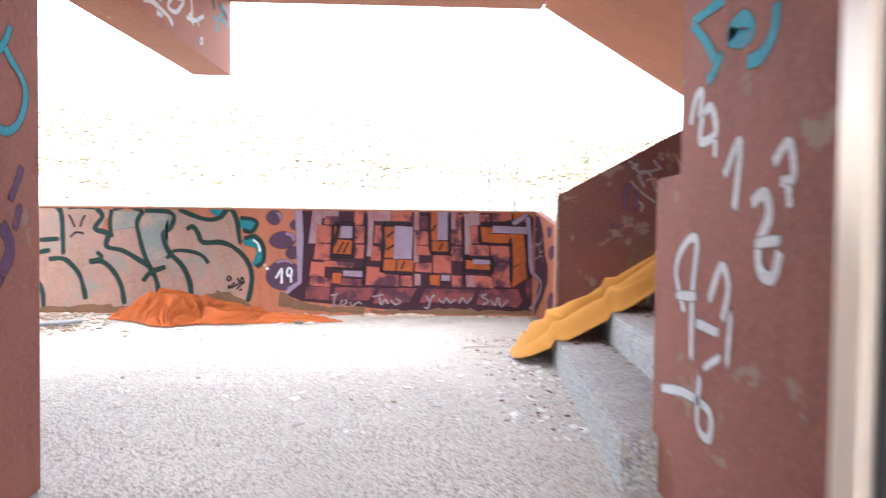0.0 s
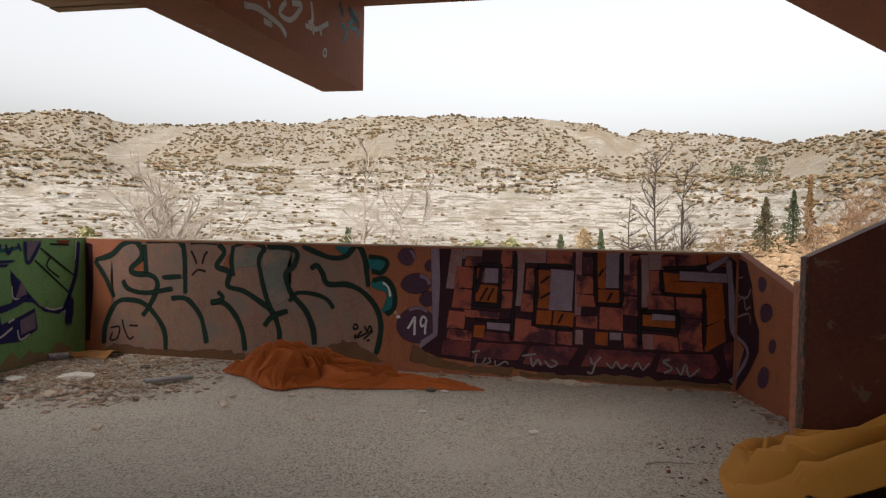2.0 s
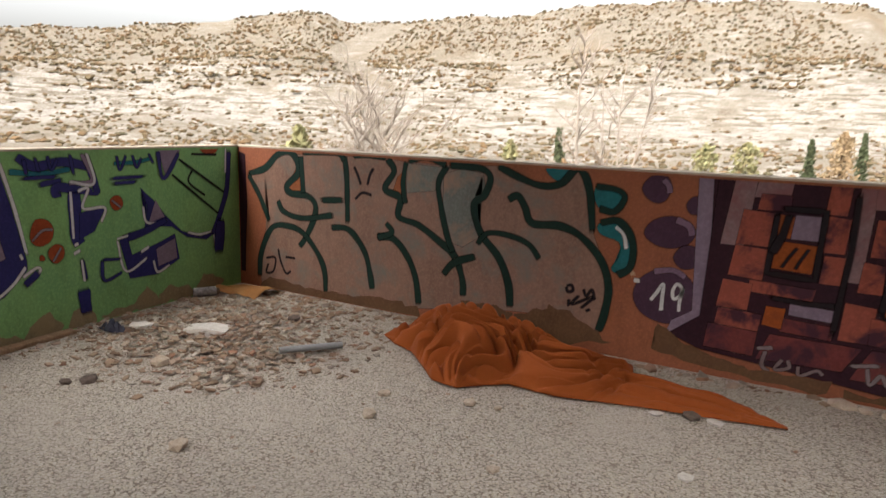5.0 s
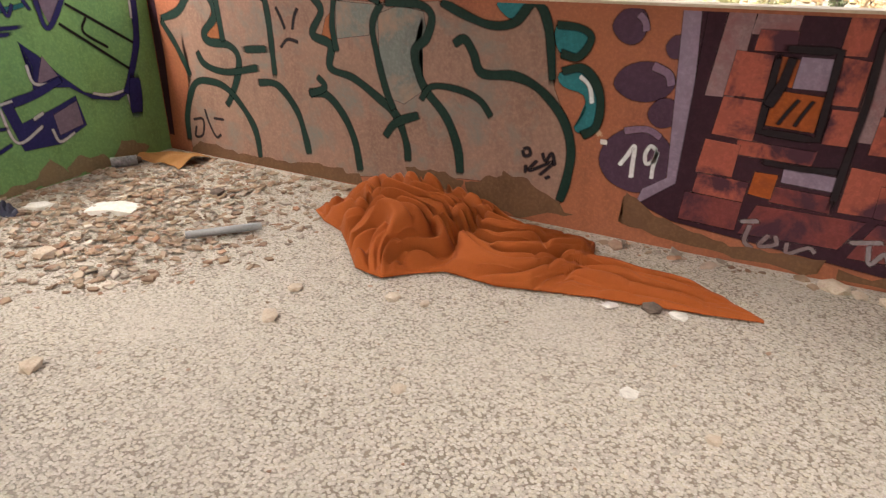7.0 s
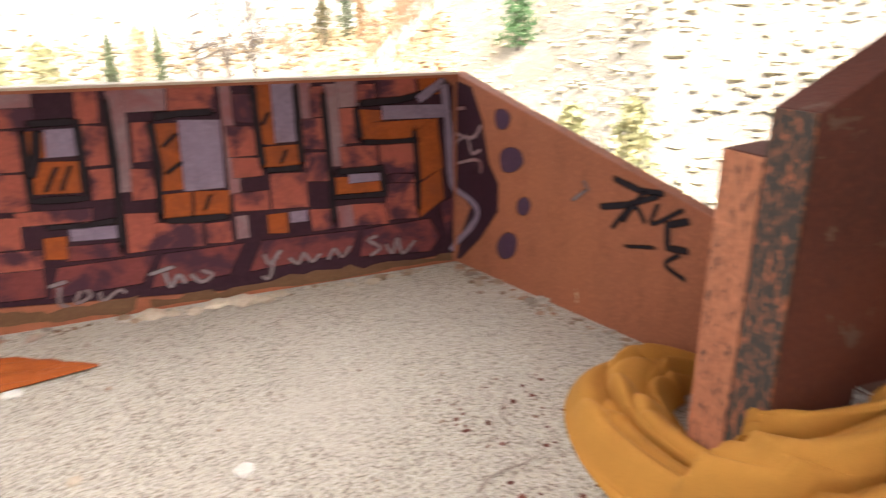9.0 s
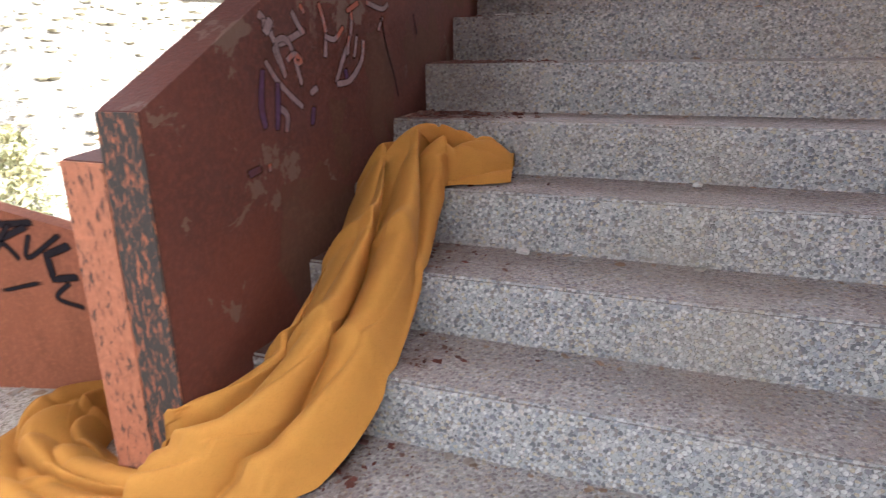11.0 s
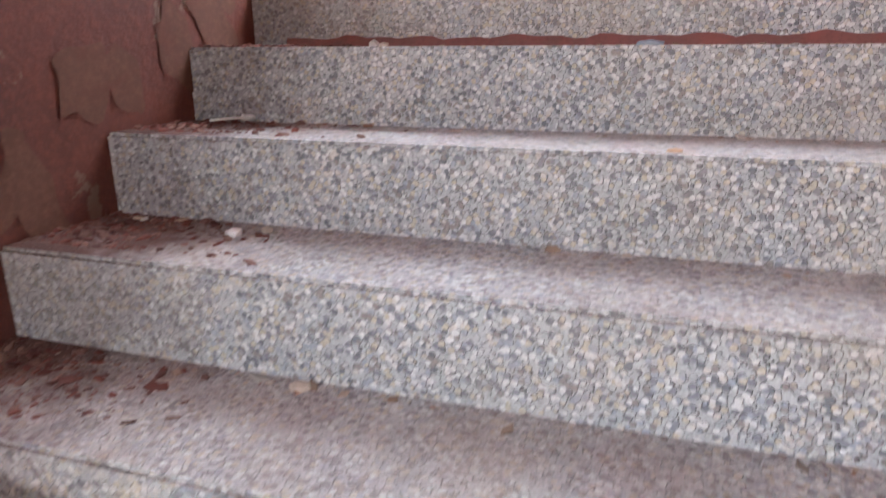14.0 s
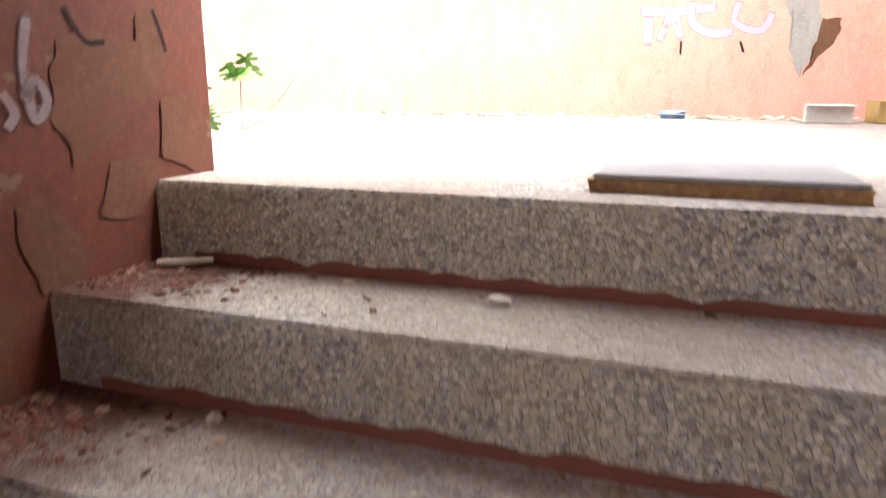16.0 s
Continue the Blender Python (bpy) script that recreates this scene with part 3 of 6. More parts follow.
brush("F", TEAL, 0, (-1.56, 0.93), (-1.45, 0.92), (-1.41, 0.89), (-1.45, 0.82), (-1.54, 0.83))
brush("F", TEAL, 0, (-1.53, 0.73), (-1.43, 0.74), (-1.35, 0.65), (-1.35, 0.53), (-1.41, 0.48), (-1.44, 0.5), (-1.4, 0.57), (-1.41, 0.65), (-1.51, 0.68))
brush("F", WHITEP, 0.02, (-1.44, 0.73), (-1.39, 0.69), (-1.37, 0.61))
brush("F", INKGREEN, 0.036, (-4.17, 0.84), (-4, 0.89), (-3.88, 0.99), (-3.76, 1.02), (-3.69, 0.95), (-3.69, 0.87), (-3.79, 0.78), (-3.76, 0.73), (-3.6, 0.72), (-3.53, 0.66), (-3.55, 0.55), (-3.63, 0.41), (-3.68, 0.35))
brush("F", INKGREEN, 0.034, (-4.17, 0.84), (-4.06, 0.69), (-3.96, 0.5))
brush("F", INKGREEN, 0.032, (-3.66, 1), (-3.65, 0.87), (-3.64, 0.73))
brush("F", INKGREEN, 0.036, (-3.28, 1.02), (-3.26, 0.87), (-3.25, 0.55))
brush("F", INKGREEN, 0.034, (-3.5, 0.7), (-3.27, 0.72))
brush("F", INKGREEN, 0.03, (-3.88, 0.67), (-3.82, 0.59), (-3.64, 0.56), (-3.36, 0.61))
brush("F", INKGREEN, 0.036, (-4.07, 0.07), (-4.05, 0.26), (-3.94, 0.46), (-3.78, 0.49), (-3.64, 0.45), (-3.51, 0.32), (-3.45, 0.2), (-3.44, 0.04))
brush("F", INKGREEN, 0.034, (-3.4, 0.52), (-3.24, 0.52), (-3.11, 0.39), (-3.06, 0.24), (-3.04, 0.13))
brush("F", INKGREEN, 0.034, (-3.01, 0.5), (-2.88, 0.5), (-2.77, 0.4), (-2.7, 0.26), (-2.67, 0.08))
brush("F", INKGREEN, 0.028, (-2.94, 0.6), (-2.89, 0.54), (-3.01, 0.49))
brush("F", INKGREEN, 0.036, (-2.94, 1.02), (-2.88, 0.94), (-2.95, 0.82), (-2.83, 0.77), (-2.84, 0.65), (-2.69, 0.61), (-2.53, 0.52), (-2.42, 0.44), (-2.36, 0.3), (-2.35, 0.19))
brush("F", INKGREEN, 0.03, (-2.79, 1.01), (-2.81, 0.87), (-2.79, 0.73))
brush("F", INKGREEN, 0.03, (-2.49, 1), (-2.55, 0.89), (-2.53, 0.75), (-2.48, 0.57), (-2.43, 0.46))
brush("F", INKGREEN, 0.036, (-2.49, 1), (-2.29, 1), (-2.2, 0.95), (-2.23, 0.84), (-2.3, 0.77), (-2.25, 0.61), (-2.12, 0.47), (-2.05, 0.32), (-2.03, 0.17))
brush("F", INKGREEN, 0.034, (-2.5, 0.31), (-2.42, 0.4), (-2.27, 0.46))
brush("F", INKGREEN, 0.026, (-2.27, 0.53), (-2.2, 0.61), (-2.05, 0.61), (-1.93, 0.57), (-1.86, 0.49))
brush("F", INKGREEN, 0.034, (-2.16, 1.02), (-2.02, 0.96), (-1.88, 0.92), (-1.76, 0.94), (-1.67, 1.03), (-1.6, 0.93), (-1.56, 0.67))
brush("F", INKGREEN, 0.034, (-2.08, 0.82), (-2.02, 0.85), (-1.97, 0.79), (-1.92, 0.7), (-1.75, 0.7), (-1.62, 0.65), (-1.5, 0.53), (-1.45, 0.39), (-1.46, 0.24), (-1.49, 0.12))
brush("F", INKGREEN, 0.03, (-3.65, 1.02), (-3.49, 1.03), (-3.33, 1.03), (-3.28, 0.98))
brush("F", INKGREEN, 0.03, (-3.21, 1.02), (-3.1, 1.03), (-2.94, 1.02))
brush("F", INKGREEN, 0.03, (-2.78, 1.01), (-2.65, 1.04), (-2.49, 1))
brush("F", INKGREEN, 0.028, (-1.57, 0.94), (-1.45, 0.93), (-1.4, 0.89), (-1.45, 0.81), (-1.54, 0.82))
brush("F", INKGREEN, 0.03, (-1.53, 0.74), (-1.42, 0.76), (-1.34, 0.66), (-1.34, 0.52), (-1.41, 0.46))
brush("F", BLACKP, 0.018, (-3.2, 0.95), (-3.17, 0.9), (-3.14, 0.83))
brush("F", BLACKP, 0.018, (-3.04, 0.95), (-3.07, 0.9), (-3.09, 0.83))
brush("F", BLACKP, 0.016, (-3.19, 0.73), (-3.13, 0.78), (-3.05, 0.77))
brush("F", BLACKP, 0.014, (-1.69, 0.36), (-1.66, 0.37), (-1.65, 0.34), (-1.68, 0.33), (-1.69, 0.36))
brush("F", BLACKP, 0.014, (-1.67, 0.29), (-1.67, 0.24))
brush("F", BLACKP, 0.014, (-1.61, 0.32), (-1.65, 0.26), (-1.53, 0.32), (-1.6, 0.24))
brush("F", BLACKP, 0.014, (-1.59, 0.36), (-1.57, 0.32), (-1.54, 0.36), (-1.52, 0.3))
brush("F", BLACKP, 0.014, (-1.57, 0.23), (-1.54, 0.25))
brush("F", BLACKP, 0.012, (-4, 0.23), (-3.91, 0.24), (-3.93, 0.14), (-4, 0.12), (-3.98, 0.19))
brush("F", BLACKP, 0.012, (-3.88, 0.31), (-3.86, 0.23), (-3.81, 0.14), (-3.76, 0.16))
brush("F", BLACKP, 0.012, (-3.81, 0.26), (-3.72, 0.26))
brush("F", BAREP, 0, (-2.01, 0.14), (-1.96, 0.17), (-1.84, 0.18), (-1.78, 0.23), (-1.66, 0.21), (-1.59, 0.18), (-1.49, 0.11), (-1.41, 0.08), (-1.72, 0.01), (-1.96, 0.04))
brush("F", BAREP, 0, (-4.06, 0.04), (-3.91, 0.09), (-3.71, 0.06), (-3.45, 0.05), (-3.23, 0.06), (-3.04, 0.09), (-2.87, 0.08), (-2.67, 0.07), (-2.66, -0), (-3.32, -0.03), (-4.05, -0.05))
brush("F", BAREP, 0, (-2.36, 0.16), (-2.21, 0.17), (-2.03, 0.15), (-2.03, 0.09), (-2.34, 0.07))
# balls and number
brush("F", BALL, 0, (-1.31, 0.95), (-1.28, 1), (-1.24, 1.02), (-1.19, 1.01), (-1.17, 0.96), (-1.19, 0.9), (-1.23, 0.88), (-1.28, 0.9))
brush("F", BALL, 0, (-1.28, 0.71), (-1.24, 0.78), (-1.15, 0.81), (-1.07, 0.79), (-1.03, 0.74), (-1.06, 0.68), (-1.14, 0.65), (-1.22, 0.66))
brush("F", BALL, 0, (-1.31, 0.37), (-1.28, 0.46), (-1.2, 0.52), (-1.11, 0.53), (-1.03, 0.49), (-1, 0.41), (-1.02, 0.32), (-1.1, 0.25), (-1.19, 0.25), (-1.27, 0.29))
brush("F", BALL, 0, (-1.08, 0.88), (-1.05, 0.92), (-1.01, 0.91), (-0.99, 0.87), (-1.02, 0.84), (-1.06, 0.84))
brush("F", BALL, 0, (-1.12, 0.6), (-1.08, 0.66), (-1.02, 0.66), (-0.99, 0.61), (-1.02, 0.56), (-1.08, 0.55))
brush("F", BALLHI, 0.03, (-1.21, 1), (-1.18, 0.97), (-1.17, 0.93))
brush("F", BALLHI, 0.035, (-1.13, 0.8), (-1.06, 0.77), (-1.04, 0.72))
brush("F", BALLHI, 0.03, (-1.22, 0.51), (-1.12, 0.53), (-1.05, 0.5))
brush("F", WHITEP, 0.016, (-1.22, 0.35), (-1.19, 0.4), (-1.16, 0.45), (-1.16, 0.37), (-1.16, 0.3))
brush("F", WHITEP, 0.014, (-1.06, 0.44), (-1.09, 0.46), (-1.11, 0.42), (-1.1, 0.38), (-1.07, 0.4), (-1.06, 0.44), (-1.07, 0.37), (-1.07, 0.31))
brush("F", DARKP, 0, (-0.97, 1.04), (-0.91, 1.04), (-0.87, 0.3), (-0.93, 0.29))
brush("F", LILAC, 0, (-1.03, 1.04), (-0.97, 1.04), (-0.93, 0.29), (-1.01, 0.26), (-1.13, 0.19), (-1.1, 0.26), (-1, 0.33))
brush("F", WHITEP, 0.02, (-1.32, 0.45), (-1.28, 0.45))
# angular letters
brush("F", DARKP, 0, (-0.94, 1.04), (0.06, 1.04), (1.24, 1.03), (1.36, 0.97), (1.43, 0.78), (1.56, 0.47), (1.52, 0.24), (1.3, 0.06), (0.96, 0.05), (0.05, 0.05), (-0.96, 0.14), (-1.11, 0.19), (-0.96, 0.31))
brush("F", LILACG, 0, (-0.86, 1.02), (-0.77, 1.02), (-0.8, 0.7), (-0.9, 0.7))
brush("F", LILACG, 0, (-0.76, 1.02), (-0.61, 1.02), (-0.62, 0.94), (-0.77, 0.95))
brush("F", LILACG, 0, (-0.33, 1.03), (-0.27, 1.02), (-0.29, 0.58), (-0.36, 0.58))
brush("F", LILACG, 0, (-0.27, 1.02), (-0.1, 1.02), (-0.11, 0.93), (-0.27, 0.93))
brush("F", LILACG, 0, (0.13, 1.02), (0.17, 1.02), (0.17, 0.52), (0.13, 0.52))
brush("F", LILACG, 0, (0.61, 1.01), (0.67, 1.01), (0.7, 0.61), (0.63, 0.61))
brush("F", LILACG, 0, (0.49, 1.02), (0.54, 1.02), (0.55, 0.72), (0.5, 0.72))
brush("F", LILACG, 0, (0.67, 1.02), (0.77, 1.02), (0.78, 0.9), (0.68, 0.9))
brush("F", LILACG, 0, (0.14, 0.41), (0.19, 0.41), (0.19, 0.3), (0.14, 0.3))
brush("F", LILACG, 0, (0.64, 0.4), (0.73, 0.4), (0.74, 0.29), (0.65, 0.29))
brush("F", SALMONP, 0, (-0.81, 0.88), (-0.68, 0.87), (-0.69, 0.71), (-0.83, 0.71))
brush("F", SALMONP, 0, (-0.74, 0.96), (-0.61, 0.96), (-0.61, 0.89), (-0.75, 0.89))
brush("F", SALMONP, 0, (-0.45, 1.02), (-0.37, 1.02), (-0.38, 0.89), (-0.46, 0.89))
brush("F", SALMONP, 0, (-0.45, 0.88), (-0.36, 0.87), (-0.37, 0.71), (-0.46, 0.71))
brush("F", SALMONP, 0, (-0.44, 0.69), (-0.36, 0.69), (-0.37, 0.56), (-0.45, 0.56))
brush("F", SALMONP, 0, (-0.83, 0.7), (-0.68, 0.69), (-0.7, 0.54), (-0.85, 0.55))
brush("F", SALMONP, 0, (-0.75, 0.53), (-0.46, 0.52), (-0.47, 0.47), (-0.75, 0.48))
brush("F", SALMONP, 0, (-0.87, 0.52), (-0.74, 0.51), (-0.75, 0.38), (-0.89, 0.38))
brush("F", SALMONP, 0, (-0.88, 0.37), (-0.68, 0.36), (-0.69, 0.28), (-0.89, 0.29))
brush("F", MAROONP, 0, (-0.58, 0.36), (-0.37, 0.35), (-0.37, 0.29), (-0.59, 0.3))
brush("F", SALMONP, 0, (-0.33, 0.48), (-0.21, 0.47), (-0.22, 0.3), (-0.34, 0.3))
brush("F", SALMONP, 0, (-0.28, 0.68), (-0.2, 0.67), (-0.2, 0.54), (-0.29, 0.54))
brush("F", SALMONP, 0, (-0.25, 0.88), (-0.18, 0.88), (-0.19, 0.71), (-0.26, 0.71))
brush("F", SALMONP, 0, (-0.09, 1.03), (0.1, 1.02), (0.1, 0.91), (-0.1, 0.92))
brush("F", SALMONP, 0, (-0.22, 0.42), (-0.02, 0.41), (-0.02, 0.29), (-0.22, 0.3))
brush("F", SALMONP, 0, (-0, 0.39), (0.11, 0.39), (0.11, 0.29), (-0, 0.3))
brush("F", SALMONP, 0, (0.18, 0.98), (0.26, 0.98), (0.26, 0.85), (0.18, 0.86))
brush("F", SALMONP, 0, (0.14, 0.84), (0.26, 0.83), (0.26, 0.7), (0.14, 0.7))
brush("F", SALMONP, 0, (0.15, 0.69), (0.28, 0.68), (0.28, 0.6), (0.15, 0.6))
brush("F", SALMONP, 0, (0.32, 0.6), (0.49, 0.59), (0.49, 0.42), (0.32, 0.43))
brush("F", SALMONP, 0, (0.14, 0.52), (0.3, 0.52), (0.3, 0.43), (0.14, 0.44))
brush("F", SALMONP, 0, (0.54, 1), (0.6, 1), (0.6, 0.86), (0.54, 0.86))
brush("F", SALMONP, 0, (0.49, 0.85), (0.6, 0.85), (0.61, 0.7), (0.49, 0.71))
brush("F", SALMONP, 0, (0.49, 0.69), (0.6, 0.68), (0.61, 0.54), (0.5, 0.55))
brush("F", SALMONP, 0, (0.5, 0.4), (0.62, 0.39), (0.63, 0.29), (0.51, 0.29))
brush("F", SALMONP, 0, (0.68, 0.89), (0.76, 0.89), (0.77, 0.72), (0.69, 0.72))
brush("F", SALMONP, 0, (0.67, 0.7), (0.86, 0.7), (0.87, 0.58), (0.68, 0.59))
brush("F", SALMONP, 0, (0.88, 0.7), (1.06, 0.7), (1.08, 0.54), (0.89, 0.55))
brush("F", SALMONP, 0, (0.89, 1.02), (1.08, 1.02), (1.09, 0.93), (0.89, 0.93))
brush("F", SALMONP, 0, (0.77, 1), (0.86, 1), (0.87, 0.92), (0.77, 0.92))
brush("F", SALMONP, 0, (0.9, 0.49), (1.06, 0.49), (1.08, 0.29), (0.92, 0.3))
brush("F", SALMONP, 0, (0.72, 0.4), (0.9, 0.39), (0.91, 0.28), (0.73, 0.29))
brush("F", SALMONP, 0, (0.95, 0.54), (1.06, 0.53), (1.07, 0.49), (0.95, 0.5))
brush("F", MAROONP, 0, (1.22, 0.35), (1.31, 0.38), (1.4, 0.28), (1.26, 0.16))
brush("F", MAROONP, 0, (-0.92, 0.28), (-0.69, 0.27), (-0.7, 0.15), (-0.93, 0.16))
brush("F", MAROONP, 0, (-0.63, 0.27), (-0.24, 0.27), (-0.31, 0.15), (-0.68, 0.14))
brush("F", MAROONP, 0, (-0.2, 0.27), (0.16, 0.27), (0.08, 0.13), (-0.27, 0.12))
brush("F", MAROONP, 0, (0.25, 0.27), (0.74, 0.26), (0.7, 0.15), (0.18, 0.13))
brush("F", MAROONP, 0, (0.78, 0.26), (1.15, 0.27), (1.21, 0.16), (1.15, 0.09), (0.75, 0.12))
brush("F", ORANGEP, 0, (-0.65, 0.87), (-0.59, 0.86), (-0.6, 0.76), (-0.65, 0.77))
brush("F", ORANGEP, 0, (-0.65, 0.74), (-0.48, 0.73), (-0.49, 0.6), (-0.66, 0.61))
brush("F", ORANGEP, 0, (-0.16, 0.87), (-0.07, 0.87), (-0.07, 0.57), (-0.17, 0.57))
brush("F", ORANGEP, 0, (-0.17, 0.55), (-0.05, 0.55), (-0.06, 0.43), (-0.17, 0.44))
brush("F", ORANGEP, 0, (-0.03, 0.55), (0.12, 0.54), (0.11, 0.43), (-0.04, 0.44))
brush("F", ORANGEP, 0, (0.29, 1.03), (0.35, 1.02), (0.35, 0.74), (0.29, 0.75))
brush("F", ORANGEP, 0, (0.29, 0.73), (0.47, 0.73), (0.47, 0.63), (0.29, 0.64))
brush("F", ORANGEP, 0, (0.63, 0.55), (0.87, 0.54), (0.88, 0.46), (0.64, 0.47))
brush("F", ORANGEP, 0, (0.78, 0.88), (0.89, 0.87), (0.9, 0.73), (0.79, 0.73))
brush("F", ORANGEP, 0, (0.85, 0.81), (1.19, 0.81), (1.11, 0.72), (0.85, 0.73))
brush("F", ORANGEP, 0, (1.08, 0.75), (1.2, 0.82), (1.23, 0.55), (1.1, 0.49))
brush("F", ORANGEP, 0, (1.08, 0.46), (1.22, 0.54), (1.24, 0.38), (1.1, 0.29))
brush("F", ORANGEP, 0, (1.1, 1.03), (1.21, 1.03), (1.22, 0.94), (1.11, 0.94))
brush("F", ORANGEP, 0, (-0.66, 0.41), (-0.58, 0.41), (-0.59, 0.31), (-0.67, 0.32))
brush("F", ORANGEP, 0, (0.29, 0.4), (0.38, 0.4), (0.38, 0.3), (0.29, 0.31))
brush("F", LILAC, 0, (-0.58, 0.87), (-0.48, 0.87), (-0.48, 0.76), (-0.59, 0.76))
brush("F", LILAC, 0, (-0.06, 0.88), (0.11, 0.87), (0.1, 0.56), (-0.07, 0.56))
brush("F", LILAC, 0, (0.36, 1.03), (0.46, 1.03), (0.47, 0.75), (0.36, 0.75))
brush("F", LILAC, 0, (0.9, 0.89), (1.26, 0.88), (1.27, 0.82), (0.9, 0.83))
brush("F", LILAC, 0, (0.71, 0.56), (0.89, 0.55), (0.89, 0.52), (0.71, 0.52))
brush("F", LILAC, 0, (-0.56, 0.44), (-0.37, 0.43), (-0.37, 0.38), (-0.56, 0.39))
brush("F", LILAC, 0, (0.4, 0.4), (0.48, 0.4), (0.48, 0.35), (0.4, 0.35))
brush("F", BLACKP, 0.022, (-0.66, 0.9), (-0.46, 0.9), (-0.47, 0.57), (-0.68, 0.58), (-0.66, 0.9))
brush("F", BLACKP, 0.026, (-0.17, 0.9), (-0.06, 0.91), (0.1, 0.91))
brush("F", BLACKP, 0.024, (-0.18, 0.9), (-0.17, 0.68), (-0.19, 0.43))
brush("F", BLACKP, 0.024, (-0.19, 0.43), (-0.03, 0.42), (0.12, 0.42))
brush("F", BLACKP, 0.022, (0.27, 1.04), (0.28, 0.83), (0.29, 0.62))
brush("F", BLACKP, 0.022, (0.29, 0.62), (0.39, 0.62), (0.48, 0.62))
brush("F", BLACKP, 0.024, (0.47, 1.04), (0.47, 0.82), (0.48, 0.62))
brush("F", BLACKP, 0.026, (0.76, 0.91), (1, 0.92), (1.11, 0.94), (1.22, 0.97))
brush("F", BLACKP, 0.024, (0.76, 0.91), (0.78, 0.72))
brush("F", BLACKP, 0.022, (0.78, 0.72), (0.93, 0.71), (1.11, 0.71))
brush("F", BLACKP, 0.022, (0.62, 0.58), (0.89, 0.58), (0.9, 0.44), (0.63, 0.45), (0.62, 0.58))
brush("F", BLACKP, 0.02, (-0.66, 0.46), (-0.5, 0.45), (-0.36, 0.46))
brush("F", BLACKP, 0.03, (-0.61, 0.88), (-0.63, 0.77), (-0.67, 0.67))
brush("F", BLACKP, 0.014, (-0.56, 0.72), (-0.59, 0.67), (-0.62, 0.61))
brush("F", BLACKP, 0.014, (-0.51, 0.72), (-0.54, 0.66), (-0.56, 0.61))
brush("F", BLACKP, 0.014, (-0.15, 0.76), (-0.07, 0.83))
brush("F", BLACKP, 0.014, (-0.15, 0.64), (-0.06, 0.7))
brush("F", BLACKP, 0.014, (0.04, 0.54), (0, 0.45))
brush("F", BLACKP, 0.014, (0.34, 0.9), (0.3, 0.83))
brush("F", BLACKP, 0.014, (0.41, 0.72), (0.37, 0.64))
brush("F", BLACKP, 0.02, (1.07, 0.79), (1.09, 0.53), (1.09, 0.31))
brush("F", BLACKP, 0.02, (-0.34, 1.01), (-0.34, 0.74), (-0.37, 0.28))
brush("F", BLACKP, 0.02, (0.6, 1), (0.61, 0.72), (0.62, 0.28))
brush("F", LILAC, 0.045, (1.09, 0.91), (1.17, 0.96), (1.25, 1.01))
brush("F", LILAC, 0.045, (1.24, 1.01), (1.27, 0.74), (1.29, 0.46), (1.37, 0.38), (1.43, 0.31), (1.4, 0.2), (1.27, 0.06))
brush("F", LILACG, 0.02, (1.42, 0.79), (1.36, 0.8), (1.32, 0.75), (1.35, 0.7), (1.42, 0.71), (1.44, 0.76))
brush("F", LILACG, 0.018, (1.34, 0.66), (1.34, 0.6), (1.39, 0.66), (1.41, 0.6), (1.44, 0.65))
brush("F", LILACG, 0.018, (1.36, 0.54), (1.46, 0.57), (1.49, 0.5), (1.4, 0.46))
brush("F", LILACG, 0.014, (1.3, 0.85), (1.38, 0.85))
brush("F", PALEP, 0.018, (-0.69, 0.19), (-0.6, 0.21))
brush("F", PALEP, 0.018, (-0.64, 0.19), (-0.65, 0.11), (-0.61, 0.08))
brush("F", PALEP, 0.016, (-0.56, 0.16), (-0.59, 0.1), (-0.53, 0.12), (-0.54, 0.16))
brush("F", PALEP, 0.016, (-0.49, 0.14), (-0.48, 0.09), (-0.41, 0.13), (-0.38, 0.11))
brush("F", PALEP, 0.018, (-0.29, 0.18), (-0.15, 0.21))
brush("F", PALEP, 0.018, (-0.21, 0.19), (-0.19, 0.11), (-0.15, 0.16), (-0.12, 0.11))
brush("F", PALEP, 0.018, (-0.1, 0.16), (-0.05, 0.11), (-0, 0.14), (-0.05, 0.17))
brush("F", PALEP, 0.018, (0.25, 0.21), (0.28, 0.15), (0.34, 0.22))
brush("F", PALEP, 0.016, (0.3, 0.18), (0.27, 0.08), (0.23, 0.09))
brush("F", PALEP, 0.016, (0.37, 0.17), (0.42, 0.13), (0.45, 0.18), (0.49, 0.13), (0.54, 0.17))
brush("F", PALEP, 0.016, (0.57, 0.12), (0.61, 0.18), (0.65, 0.13), (0.7, 0.19))
brush("F", PALEP, 0.02, (0.85, 0.22), (0.8, 0.2), (0.86, 0.15), (0.8, 0.11))
brush("F", PALEP, 0.016, (0.89, 0.17), (0.93, 0.11), (0.96, 0.19), (0.99, 0.1), (1.07, 0.17))
brush("F", BAREP, 0, (-1.16, 0.25), (-1.11, 0.19), (-0.96, 0.13), (-0.69, 0.08), (-0.34, 0.08), (-0.34, 0.02), (-0.8, 0.03), (-1.19, 0.09))
brush("F", BAREP, 0, (-0.29, 0.06), (0.09, 0.05), (0.5, 0.08), (0.96, 0.05), (1.27, 0.05), (1.28, 0.01), (0.5, 0.02), (-0.28, 0.01))
